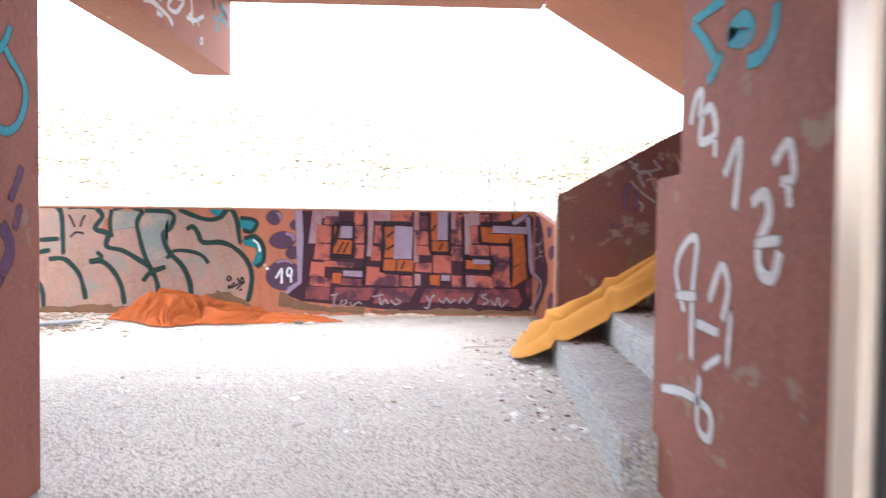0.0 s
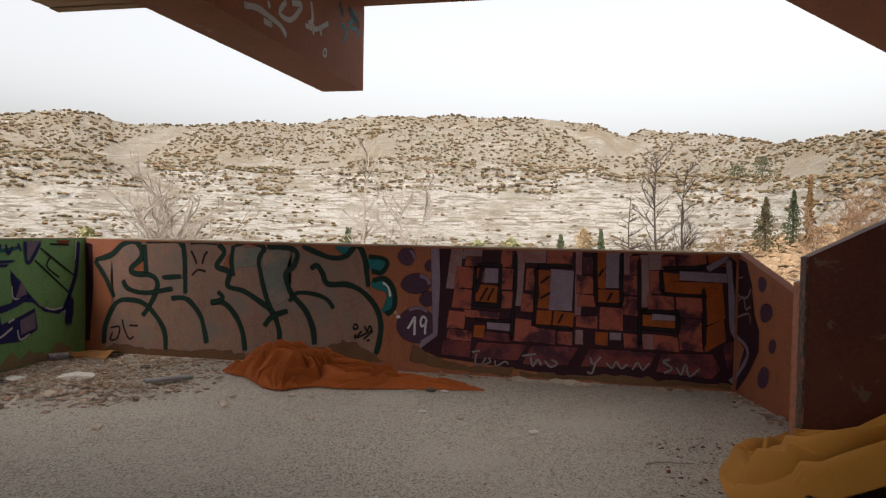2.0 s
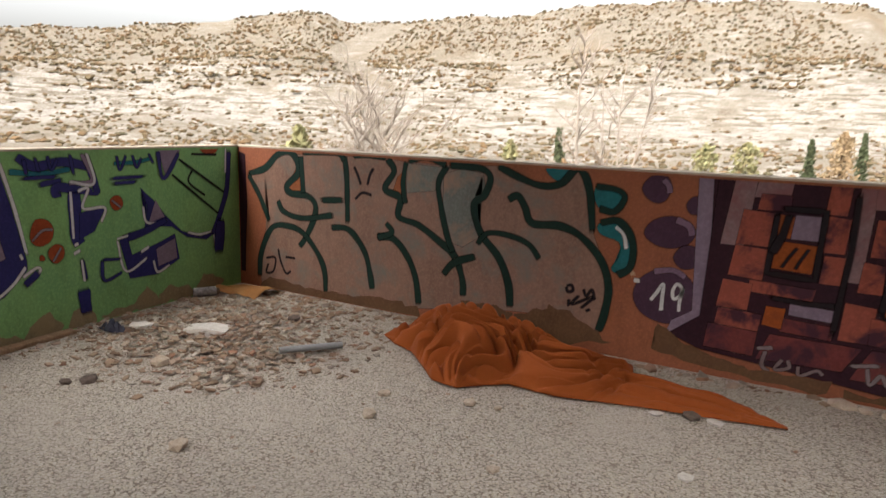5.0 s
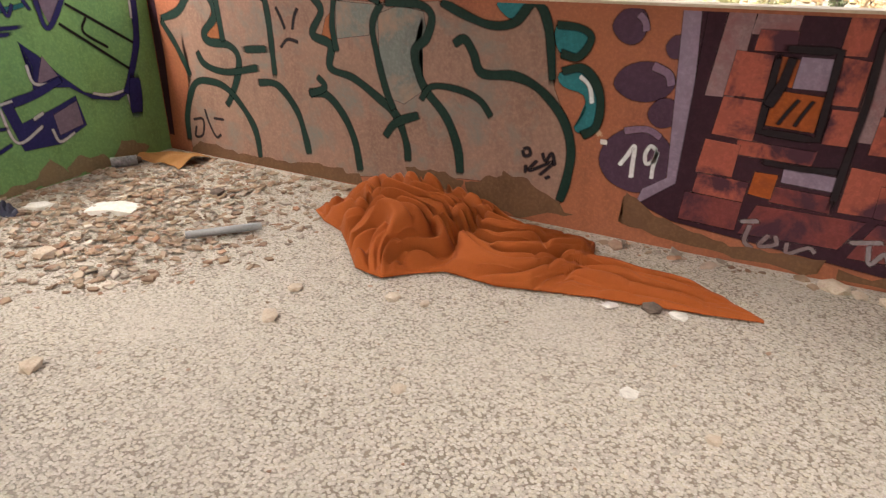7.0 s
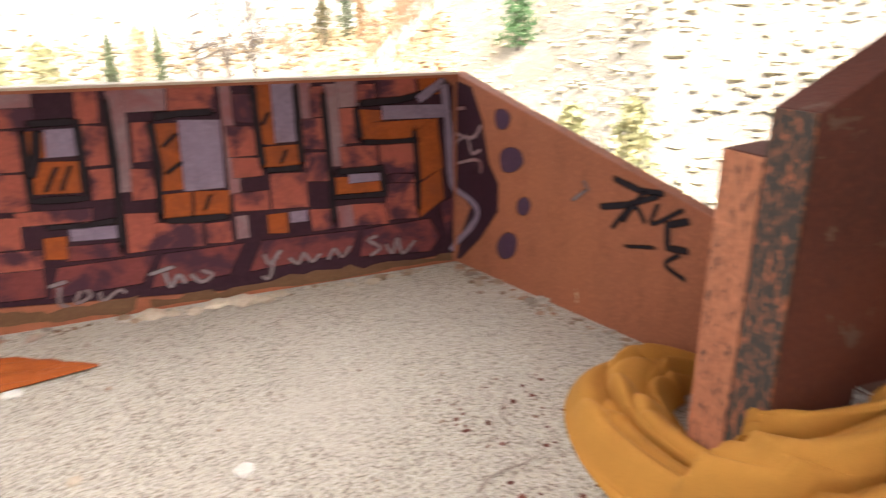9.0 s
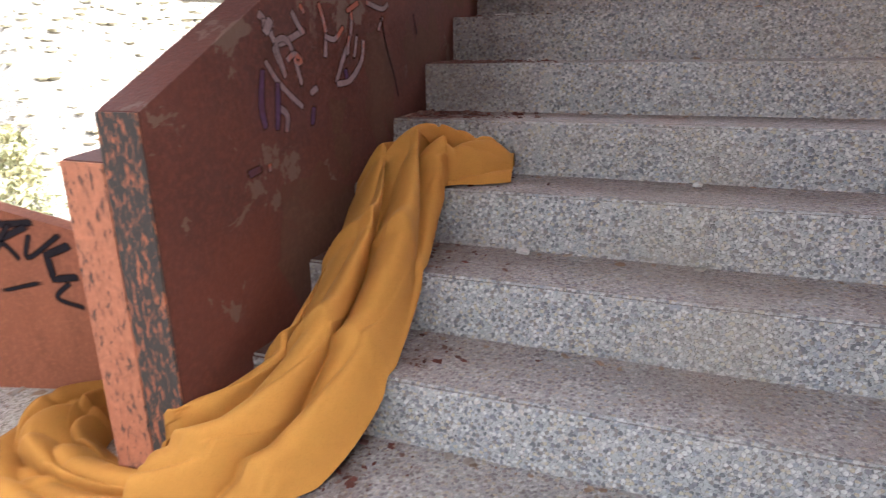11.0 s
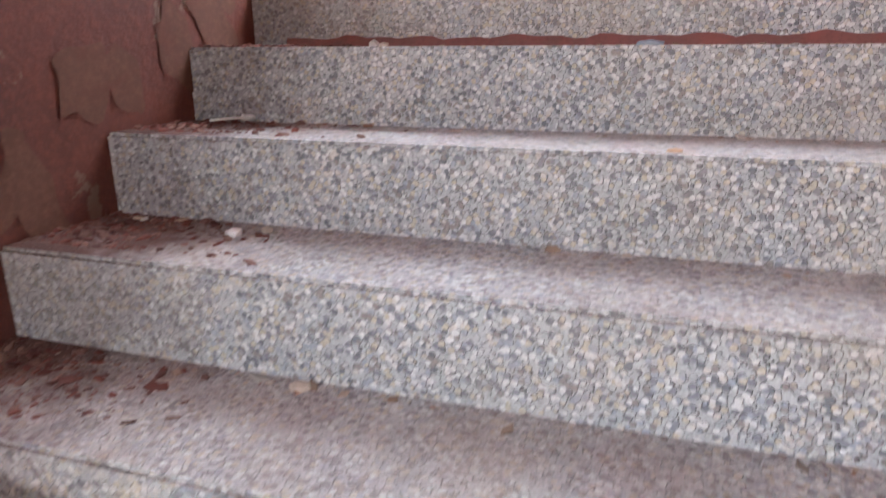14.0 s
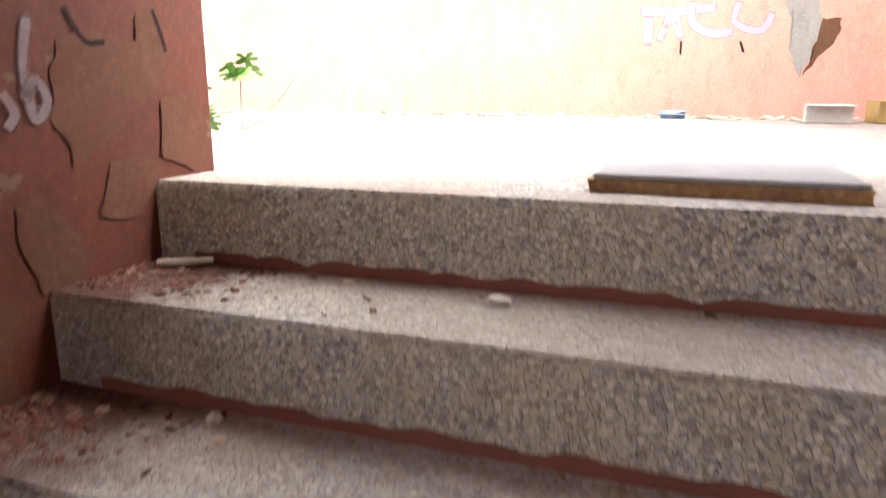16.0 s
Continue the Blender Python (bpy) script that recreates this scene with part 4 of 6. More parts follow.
# sloping wall
brush("R", BALL, 0, (0.35, 0.87), (0.41, 0.88), (0.45, 0.85), (0.42, 0.8), (0.36, 0.8))
brush("R", BALL, 0, (0.39, 0.66), (0.44, 0.7), (0.52, 0.7), (0.55, 0.65), (0.49, 0.6), (0.41, 0.59))
brush("R", BALL, 0, (0.53, 0.45), (0.58, 0.48), (0.61, 0.45), (0.58, 0.4), (0.53, 0.4))
brush("R", BALL, 0, (0.39, 0.21), (0.45, 0.27), (0.52, 0.26), (0.5, 0.17), (0.42, 0.13), (0.38, 0.16))
brush("R", DARKP, 0, (-0.07, 1.02), (0.15, 0.97), (0.24, 0.81), (0.26, 0.65), (0.37, 0.51), (0.37, 0.37), (0.23, 0.19), (0.06, 0.03), (-0.09, 0.02), (0.09, 0.2), (0.16, 0.35), (-0.01, 0.43), (-0.1, 0.52), (-0.1, 0.76))
brush("R", LILAC, 0.04, (-0.03, 1.01), (-0.11, 0.52), (-0.01, 0.43), (0.16, 0.38), (0.21, 0.31), (0.09, 0.17), (-0.09, 0.03))
brush("R", LILACG, 0.02, (0.11, 0.87), (-0.01, 0.84), (-0.01, 0.74), (0.16, 0.72), (0.24, 0.8))
brush("R", LILACG, 0.018, (-0.02, 0.65), (0.11, 0.72), (0.16, 0.64), (0.24, 0.67))
brush("R", LILACG, 0.016, (0.01, 0.56), (0.21, 0.61), (0.24, 0.54))
brush("R", BLACKP, 0.02, (1.09, 0.67), (1.24, 0.64), (1.36, 0.65))
brush("R", BLACKP, 0.02, (1.03, 0.53), (1.18, 0.57), (1.34, 0.64))
brush("R", BLACKP, 0.018, (1.27, 0.65), (1.16, 0.52), (1.11, 0.45))
brush("R", BLACKP, 0.018, (1.16, 0.49), (1.22, 0.57), (1.28, 0.51))
brush("R", BLACKP, 0.018, (1.33, 0.61), (1.31, 0.52), (1.45, 0.61))
brush("R", BLACKP, 0.02, (1.48, 0.57), (1.38, 0.53), (1.39, 0.44), (1.49, 0.45))
brush("R", BLACKP, 0.014, (1.17, 0.39), (1.35, 0.43))
brush("R", BLACKP, 0.016, (1.45, 0.43), (1.39, 0.37), (1.49, 0.33))
brush("R", PALEP, 0.014, (0.87, 0.52), (0.97, 0.6))
brush("R", PALEP, 0.012, (0.94, 0.63), (0.97, 0.59))
# beam
brush("B", WHITEP, 0.04, (5.4, 2.43), (5.57, 2.47), (5.72, 2.47), (5.88, 2.46), (5.98, 2.42))
brush("B", WHITEP, 0.04, (5.64, 2.42), (5.78, 2.43))
brush("B", WHITEP, 0.035, (5.7, 2.56), (5.74, 2.52))
brush("B", WHITEP, 0.04, (5.97, 2.65), (5.87, 2.54), (6.02, 2.54), (6.15, 2.63), (6.2, 2.7), (6.04, 2.66))
brush("B", WHITEP, 0.04, (6.37, 2.79), (6.4, 2.66), (6.32, 2.61))
brush("B", WHITEP, 0.04, (6.26, 2.58), (6.48, 2.62), (6.72, 2.74))
brush("B", WHITEP, 0.03, (6.42, 2.65), (6.42, 2.55))
brush("B", WHITEP, 0.03, (6.52, 2.67), (6.58, 2.59))
brush("B", WHITEP, 0.02, (6.62, 2.51), (6.67, 2.52), (6.66, 2.47), (6.61, 2.47), (6.62, 2.51))
brush("B", CYANP, 0.03, (6.97, 2.82), (7.1, 2.79), (7.04, 2.68))
brush("B", CYANP, 0.03, (7.19, 2.99), (7.34, 2.99), (7.17, 2.86), (7.38, 2.88))
brush("B", INKGREEN, 0.05, (6.93, 2.97), (7.03, 2.89))
brush("B", INKGREEN, 0.05, (7.12, 2.99), (7.45, 2.93))
brush("B", CYANP, 0.025, (7.42, 2.89), (7.38, 2.82))
# left pier
brush("PL", CYANP, 0.022, (2.51, 1.27), (2.56, 1.3), (2.62, 1.36), (2.65, 1.42))
brush("PL", CYANP, 0.024, (2.62, 1.35), (2.65, 1.32), (2.7, 1.28), (2.72, 1.23), (2.69, 1.15), (2.63, 1.11), (2.56, 1.12))
brush("PL", CYANP, 0.02, (2.52, 1.36), (2.56, 1.42))
brush("PL", CYANP, 0.02, (2.58, 1.49), (2.6, 1.47))
brush("PL", VIOLETP, 0.03, (2.7, 1.02), (2.67, 0.96), (2.64, 0.91))
brush("PL", VIOLETP, 0.04, (2.6, 0.85), (2.64, 0.77), (2.58, 0.68))
brush("PL", VIOLETP, 0.03, (2.69, 0.91), (2.66, 0.82))
brush("PL", VIOLETP, 0.03, (2.52, 0.56), (2.56, 0.64), (2.6, 0.7))
# right pier
brush("PR", CYANP, 0.03, (2.53, 1.43), (2.4, 1.43), (2.32, 1.43))
brush("PR", CYANP, 0.03, (2.53, 1.43), (2.42, 1.34), (2.37, 1.27), (2.42, 1.24))
brush("PR", CYANP, 0.035, (2.33, 1.3), (2.39, 1.25))
brush("PR", CYANP, 0.04, (2.31, 1.33), (2.23, 1.35), (2.19, 1.31), (2.23, 1.3), (2.31, 1.33))
brush("PR", CYANP, 0.035, (2.08, 1.34), (2.09, 1.28), (2.14, 1.24), (2.21, 1.24))
brush("PR", WHITEP, 0.025, (2.52, 1.14), (2.49, 1.21), (2.45, 1.22), (2.46, 1.15))
brush("PR", WHITEP, 0.025, (2.44, 1.16), (2.39, 1.17), (2.36, 1.1), (2.45, 1.09), (2.44, 1.16))
brush("PR", WHITEP, 0.02, (2.36, 1.09), (2.36, 1.03))
brush("PR", WHITEP, 0.025, (2.31, 0.98), (2.23, 1.06), (2.25, 0.89))
brush("PR", WHITEP, 0.025, (2.08, 0.99), (2.02, 1.03), (2, 0.96), (2.05, 0.95))
brush("PR", WHITEP, 0.02, (2.02, 0.95), (2.01, 0.89))
brush("PR", WHITEP, 0.03, (2.17, 0.91), (2.11, 0.93), (2.09, 0.88), (2.13, 0.82), (2.12, 0.76), (2.07, 0.75), (2.04, 0.81))
brush("PR", WHITEP, 0.022, (2.16, 0.82), (2.03, 0.83))
brush("PR", WHITEP, 0.025, (2.53, 0.61), (2.6, 0.73), (2.54, 0.81), (2.46, 0.82), (2.48, 0.68), (2.48, 0.48))
brush("PR", WHITEP, 0.025, (2.61, 0.66), (2.44, 0.67))
brush("PR", WHITEP, 0.025, (2.38, 0.66), (2.31, 0.76), (2.27, 0.71), (2.3, 0.62))
brush("PR", WHITEP, 0.025, (2.47, 0.6), (2.3, 0.59))
brush("PR", WHITEP, 0.02, (2.41, 0.48), (2.29, 0.54))
brush("PR", WHITEP, 0.025, (2.71, 0.36), (2.52, 0.39), (2.36, 0.38), (2.36, 0.31), (2.43, 0.33), (2.42, 0.47))
brush("PR", WHITEP, 0.02, (2.25, 0.67), (2.27, 0.5))
# stair wall
brush("S", PALEW, 0.02, (0.47, 1.3), (0.51, 1.27), (0.55, 1.22), (0.69, 1.26))
brush("S", PALEW, 0.03, (0.48, 1.27), (0.53, 1.27))
brush("S", PALEW, 0.03, (0.49, 1.24), (0.53, 1.29))
brush("S", PALEW, 0.018, (0.52, 1.22), (0.57, 1.13), (0.54, 1.22), (0.6, 1.22), (0.65, 1.09))
brush("S", PALEW, 0.018, (0.58, 1.17), (0.62, 1.19), (0.65, 1.17), (0.63, 1.16))
brush("S", PALEW, 0.016, (0.48, 1.18), (0.54, 1.11), (0.65, 1.03))
brush("S", PALEW, 0.018, (0.62, 1.31), (0.65, 1.27), (0.67, 1.25))
brush("S", PALEW, 0.014, (0.66, 1.33), (0.69, 1.3))
brush("S", PALEW, 0.016, (0.76, 1.34), (0.79, 1.26), (0.78, 1.17))
brush("S", PALEW, 0.018, (0.78, 1.24), (0.84, 1.23), (0.9, 1.27))
brush("S", PALEW, 0.018, (0.95, 1.34), (0.94, 1.25), (0.87, 1.15), (0.83, 1.09))
brush("S", PALEW, 0.02, (0.83, 1.09), (0.92, 1.1), (1, 1.16), (1.02, 1.23))
brush("S", PALEW, 0.014, (0.93, 1.25), (0.91, 1.17))
brush("S", PALEW, 0.014, (0.98, 1.25), (0.95, 1.16))
brush("S", PALEW, 0.016, (0.91, 1.31), (1.01, 1.35))
brush("S", PALEW, 0.016, (1.04, 1.35), (1.16, 1.33), (1.21, 1.35))
brush("S", PALEW, 0.016, (1.17, 1.31), (1.12, 1.25))
brush("S", PALEW, 0.02, (0.68, 1.07), (0.73, 1.09))
brush("S", PALEW, 0.02, (0.52, 1.05), (0.56, 1.02), (0.55, 0.97))
brush("S", PALEW, 0.014, (0.46, 0.9), (0.46, 0.87))
brush("S", SMEAR, 0.022, (0.47, 1.16), (0.45, 1.06), (0.46, 0.99))
brush("S", SMEAR, 0.022, (0.53, 1.12), (0.52, 1.04), (0.51, 0.98))
brush("S", SMEAR, 0.022, (0.7, 1.04), (0.68, 0.97))
brush("S", SMEAR, 0.022, (0.89, 1.14), (0.9, 1.1))
brush("S", SMEAR, 0.022, (0.36, 0.88), (0.43, 0.89))
brush("S", PEELED, 0, (1.03, 1.25), (1.19, 1.23), (1.24, 1.08), (1.13, 0.93), (1.05, 1.01), (1.01, 1.14))
brush("S", PEELED, 0, (0.5, 0.83), (0.69, 0.84), (0.93, 0.71), (0.75, 0.55), (0.55, 0.43), (0.47, 0.58))
brush("S", PEELED, 0, (0.8, 1.05), (0.89, 1.05), (0.85, 0.94), (0.78, 0.95))
brush("S", BLACKP, 0.002, (1.15, 1.3), (1.18, 1.2), (1.23, 1.1), (1.26, 1.02))
brush("S", BLACKP, 0.002, (1.41, 1.32), (1.44, 1.21), (1.39, 1.1))
brush("S", BLACKP, 0.002, (1.58, 1.27), (1.65, 1.2), (1.6, 1.14))
brush("S", PEELED, 0, (2.51, 2.19), (2.62, 2.18), (2.76, 2.25), (2.8, 2.16), (2.69, 2.03), (2.51, 1.93), (2.48, 2.04))
brush("S", BLACKP, 0.002, (2.53, 2.24), (2.57, 2.18), (2.62, 2.18))
brush("S", BLACKP, 0.002, (2.76, 2.26), (2.78, 2.21), (2.79, 2.17))
g = random.Random(21)
for k in range(15):
    u = 0.75 + 0.145 * k + g.uniform(-0.05, 0.05)
    z = RISE + u * RISE / GO + g.uniform(0.02, 0.16)
    w, h = g.uniform(0.04, 0.11), g.uniform(0.06, 0.16)
    ring = [(u + w * r * math.cos(a) - 0.3 * h * r * math.sin(a), z + h * r * math.sin(a) + 0.35 * w * r * math.cos(a)) for a, r in [(q / 9 * math.tau, g.uniform(0.6, 1.15)) for q in range(9)]]
    brush("S", PEELED, 0, *ring)
brush("S", PALEP, 0.018, (2.45, 2.22), (2.43, 2.12), (2.44, 2.03), (2.47, 2.06), (2.45, 2.1), (2.42, 2.06))
brush("S", PALEP, 0.018, (2.38, 2.08), (2.4, 2.04), (2.38, 2.01))
brush("LW", GREYP, 0, (1.26, 2.82), (1, 2.8), (0.94, 2.55), (1, 2.42), (1.08, 2.22), (1.18, 2.42), (1.18, 2.64))
brush("LW", BAREP, 0, (0.96, 2.68), (0.83, 2.67), (0.84, 2.54), (0.95, 2.38), (1.06, 2.22), (1, 2.42))
brush("LW", PINKP, 0.08, (2.38, 2.78), (2.05, 2.77), (1.74, 2.79))
brush("LW", PINKP, 0.08, (2.29, 2.76), (2.29, 2.48))
brush("LW", PINKP, 0.07, (2.2, 2.52), (2.1, 2.73), (2.01, 2.54))
brush("LW", PINKP, 0.07, (1.95, 2.85), (1.93, 2.67), (1.77, 2.58), (1.6, 2.59))
brush("LW", PINKP, 0.06, (1.58, 2.83), (1.6, 2.66), (1.4, 2.59), (1.32, 2.73))
brush("LW", WHITEP, 0.06, (3.66, 2.95), (3.68, 2.46))
brush("LW", WHITEP, 0.06, (3.66, 2.85), (3.49, 2.74), (3.63, 2.64), (3.43, 2.51))
brush("LW", WHITEP, 0.06, (3.33, 2.93), (3.32, 2.63), (3.19, 2.77), (3.2, 2.4))
brush("LW", BLACKP, 0.015, (2.01, 2.54), (2.01, 2.4))
brush("LW", BLACKP, 0.015, (1.55, 2.52), (1.51, 2.41))
# green wall
brush("L", NAVY, 0, (1.74, 1.0), (1.68, 0.75), (1.62, 0.45), (1.62, 0.4), (1.75, 0.28), (1.95, 0.2), (2.15, 0.5), (1.95, 1.0))
brush("L", LILAC, 0, (1.78, 0.72), (1.73, 0.48), (1.88, 0.42), (1.9, 0.72))
brush("L", WHITEP, 0.016, (1.72, 1.0), (1.66, 0.75), (1.61, 0.47))
brush("L", WHITEP, 0.014, (1.62, 0.42), (1.7, 0.33), (1.82, 0.25))
brush("L", TEAL, 0.03, (1.68, 0.93), (1.5, 0.91), (1.32, 0.93))
brush("L", TEAL, 0.025, (1.06, 0.95), (0.9, 0.95), (0.78, 0.97))
g = random.Random(33)
for k in range(9):
    u, w, h = 0.35 + 0.24 * k, g.uniform(0.1, 0.2), g.uniform(0.05, 0.17)
    brush("L", FLAKED, 0, *[(u + w * r * math.cos(a), max(0.0, 0.01 + h * r * math.sin(a))) for a, r in [(q / 9 * math.tau, g.uniform(0.6, 1.15)) for q in range(9)]])
brush("L", NAVY, 0.05, (1.63, 1.01), (1.53, 0.95), (1.37, 0.97), (1.19, 0.93))
brush("L", NAVY, 0.02, (1.59, 1), (1.58, 0.9))
brush("L", NAVY, 0.02, (1.53, 1.01), (1.51, 0.91))
brush("L", NAVY, 0.02, (1.46, 1.01), (1.44, 0.93), (1.4, 0.99))
brush("L", NAVY, 0.02, (1.33, 1.03), (1.31, 0.88))
brush("L", NAVY, 0.02, (1.03, 1), (1.01, 0.91), (0.96, 1))
brush("L", NAVY, 0.02, (0.92, 1), (0.89, 0.92), (0.85, 0.98))
brush("L", NAVY, 0.02, (0.8, 1.01), (0.76, 0.93))
brush("L", NAVY, 0.02, (1.63, 0.89), (1.39, 0.89))
brush("L", NAVY, 0.03, (1.53, 0.85), (1.37, 0.87))
brush("L", NAVY, 0.02, (1.1, 0.86), (0.81, 0.86))
brush("L", NAVY, 0.02, (1.08, 0.83), (0.88, 0.83))
brush("L", NAVY, 0.05, (1.24, 1.02), (1.18, 0.82), (1.2, 0.79), (1.41, 0.83), (1.42, 0.77))
brush("L", NAVY, 0.08, (1.32, 0.81), (1.32, 0.55), (1.3, 0.49))
brush("L", NAVY, 0, (1.29, 0.67), (1.17, 0.69), (1.13, 0.69), (1.21, 0.56), (1.3, 0.52))
brush("L", LILAC, 0.025, (1.26, 1.02), (1.2, 0.86), (1.35, 0.85))
brush("L", WHITEP, 0.014, (1.23, 1.03), (1.19, 0.84), (1.35, 0.86))
brush("L", WHITEP, 0.012, (1.34, 0.8), (1.34, 0.53))
brush("L", WHITEP, 0.014, (1.3, 0.8), (1.23, 0.81), (1.27, 0.7), (1.13, 0.69), (1.16, 0.6))
brush("L", WHITEP, 0.018, (1.34, 0.49), (1.31, 0.5))
brush("L", WHITEP, 0.018, (1.35, 0.44), (1.3, 0.46))
brush("L", NAVY, 0.03, (1.3, 0.42), (1.28, 0.26))
brush("L", WHITEP, 0.012, (1.3, 0.4), (1.29, 0.27))
brush("L", NAVY, 0.08, (1.3, 0.24), (1.29, 0.06))
brush("L", BRICK, 0, (1.58, 0.6), (1.55, 0.66), (1.49, 0.65), (1.46, 0.6), (1.48, 0.54), (1.54, 0.52), (1.58, 0.55))
brush("L", BRICK, 0, (1.49, 0.48), (1.45, 0.51), (1.41, 0.49), (1.41, 0.44), (1.45, 0.41), (1.48, 0.43))
brush("L", BRICK, 0, (1.09, 0.72), (1.06, 0.75), (1.02, 0.74), (1.01, 0.69), (1.06, 0.67))
brush("L", BRICK, 0, (0.36, 1.04), (0.22, 1.05), (0.23, 1), (0.34, 1))
brush("L", BRICK, 0, (1.54, 0.46), (1.53, 0.46), (1.52, 0.44), (1.54, 0.44))
brush("L", PALEP, 0.012, (1.58, 0.55), (1.52, 0.6), (1.46, 0.6))
brush("L", PALEP, 0.01, (1.08, 0.73), (1.02, 0.68))
brush("L", PALEP, 0.01, (1.47, 0.42), (1.42, 0.49))
brush("L", NAVY, 0, (0.87, 0.79), (0.79, 0.71), (0.69, 0.59), (0.56, 0.47), (0.4, 0.41), (0.22, 0.43), (0.34, 0.39), (0.51, 0.43), (0.64, 0.52), (0.77, 0.54), (0.85, 0.54), (0.82, 0.66))
brush("L", LILAC, 0, (0.82, 0.56), (0.76, 0.7), (0.7, 0.59))
brush("L", WHITEP, 0.012, (0.86, 0.67), (0.84, 0.57), (0.74, 0.55))
brush("L", WHITEP, 0.014, (0.51, 0.46), (0.4, 0.43), (0.27, 0.44))
brush("L", NAVY, 0.05, (1.04, 0.48), (0.86, 0.51), (0.67, 0.57))
brush("L", NAVY, 0, (1.04, 0.48), (0.99, 0.49), (0.96, 0.37), (0.78, 0.41), (0.62, 0.46), (0.59, 0.29), (0.77, 0.22), (0.98, 0.23))
brush("L", LILAC, 0, (0.77, 0.38), (0.62, 0.43), (0.61, 0.3), (0.76, 0.27))
brush("L", WHITEP, 0.014, (1.06, 0.49), (1.01, 0.28), (0.84, 0.34))
brush("L", WHITEP, 0.012, (1.06, 0.49), (0.98, 0.5))
brush("L", WHITEP, 0.012, (0.8, 0.31), (0.77, 0.23), (0.67, 0.26))
brush("L", WHITEP, 0.016, (0.9, 0.38), (0.82, 0.41))
brush("L", NAVY, 0.02, (1.17, 0.38), (1.16, 0.25), (1.03, 0.28))
brush("L", NAVY, 0.02, (1.18, 0.38), (1.03, 0.36))
brush("L", NAVY, 0.05, (0.1, 1.02), (0.13, 0.73), (0.22, 0.52), (0.28, 0.41))
brush("L", WHITEP, 0.012, (0.13, 1.02), (0.14, 0.85))
brush("L", BLACKP, 0.012, (0.56, 0.96), (0.16, 0.71))
brush("L", BLACKP, 0.012, (0.62, 0.86), (0.22, 0.56))
brush("L", BLACKP, 0.012, (0.45, 0.88), (0.48, 0.8), (0.34, 0.7))
brush("L", BLACKP, 0.012, (0.45, 0.99), (0.22, 0.98))
brush("L", LILAC, 0, (0.72, 1.02), (0.55, 1.04), (0.67, 0.85))
brush("L", NAVY, 0.03, (0.73, 1.03), (0.69, 0.84), (0.55, 1.01))
brush("L", WHITEP, 0.012, (0.27, 0.41), (0.25, 0.29))
brush("L", NAVY, 0.1, (0.19, 0.54), (0.23, 0.25))
brush("L", WHITEP, 0.014, (1.65, 0.36), (1.57, 0.4), (1.55, 0.38), (1.62, 0.31))
brush("L", NAVY, 0.04, (1.65, 0.31), (1.55, 0.38))
brush("L", WHITEP, 0.012, (1.65, 0.49), (1.64, 0.46))

for (plane, paint), bm in coats.items():
    m, side, wall = PLANES[plane]
    bm.transform(m)
    part("graffiti_" + paint.replace(" ", "_").replace("_paint", ""), bm, bpy.data.materials[paint], wall, paint + " graffiti")


# ---- cloths ----
def sheet(name, grid, material, label):
    """A cloth from rows of places, with thickness and soft folds."""
    bm = bmesh.new()
    rows = [[bm.verts.new(p) for p in row] for row in grid]
    for a, b in zip(rows, rows[1:]):
        for i in range(len(a) - 1):
            bm.faces.new((a[i], a[i + 1], b[i + 1], b[i]))
    bmesh.ops.recalc_face_normals(bm, faces=bm.faces)
    ob = part(name, bm, material, None, "", True)
    s = ob.modifiers.new("thickness", "SOLIDIFY")
    s.thickness, s.offset = 0.005, -1
    t = ob.modifiers.new("softness", "SUBSURF")
    t.levels = t.render_levels = 1
    return tagged(ob, label, "cloth")


def stair_height(x, y):
    q = STAIR.inverted() @ Vector((x, y, 0))
    if q.y > 0.0 or q.x < 0:
        return 0.0
    return RISE * min(10, int(q.x / GO) + 1)


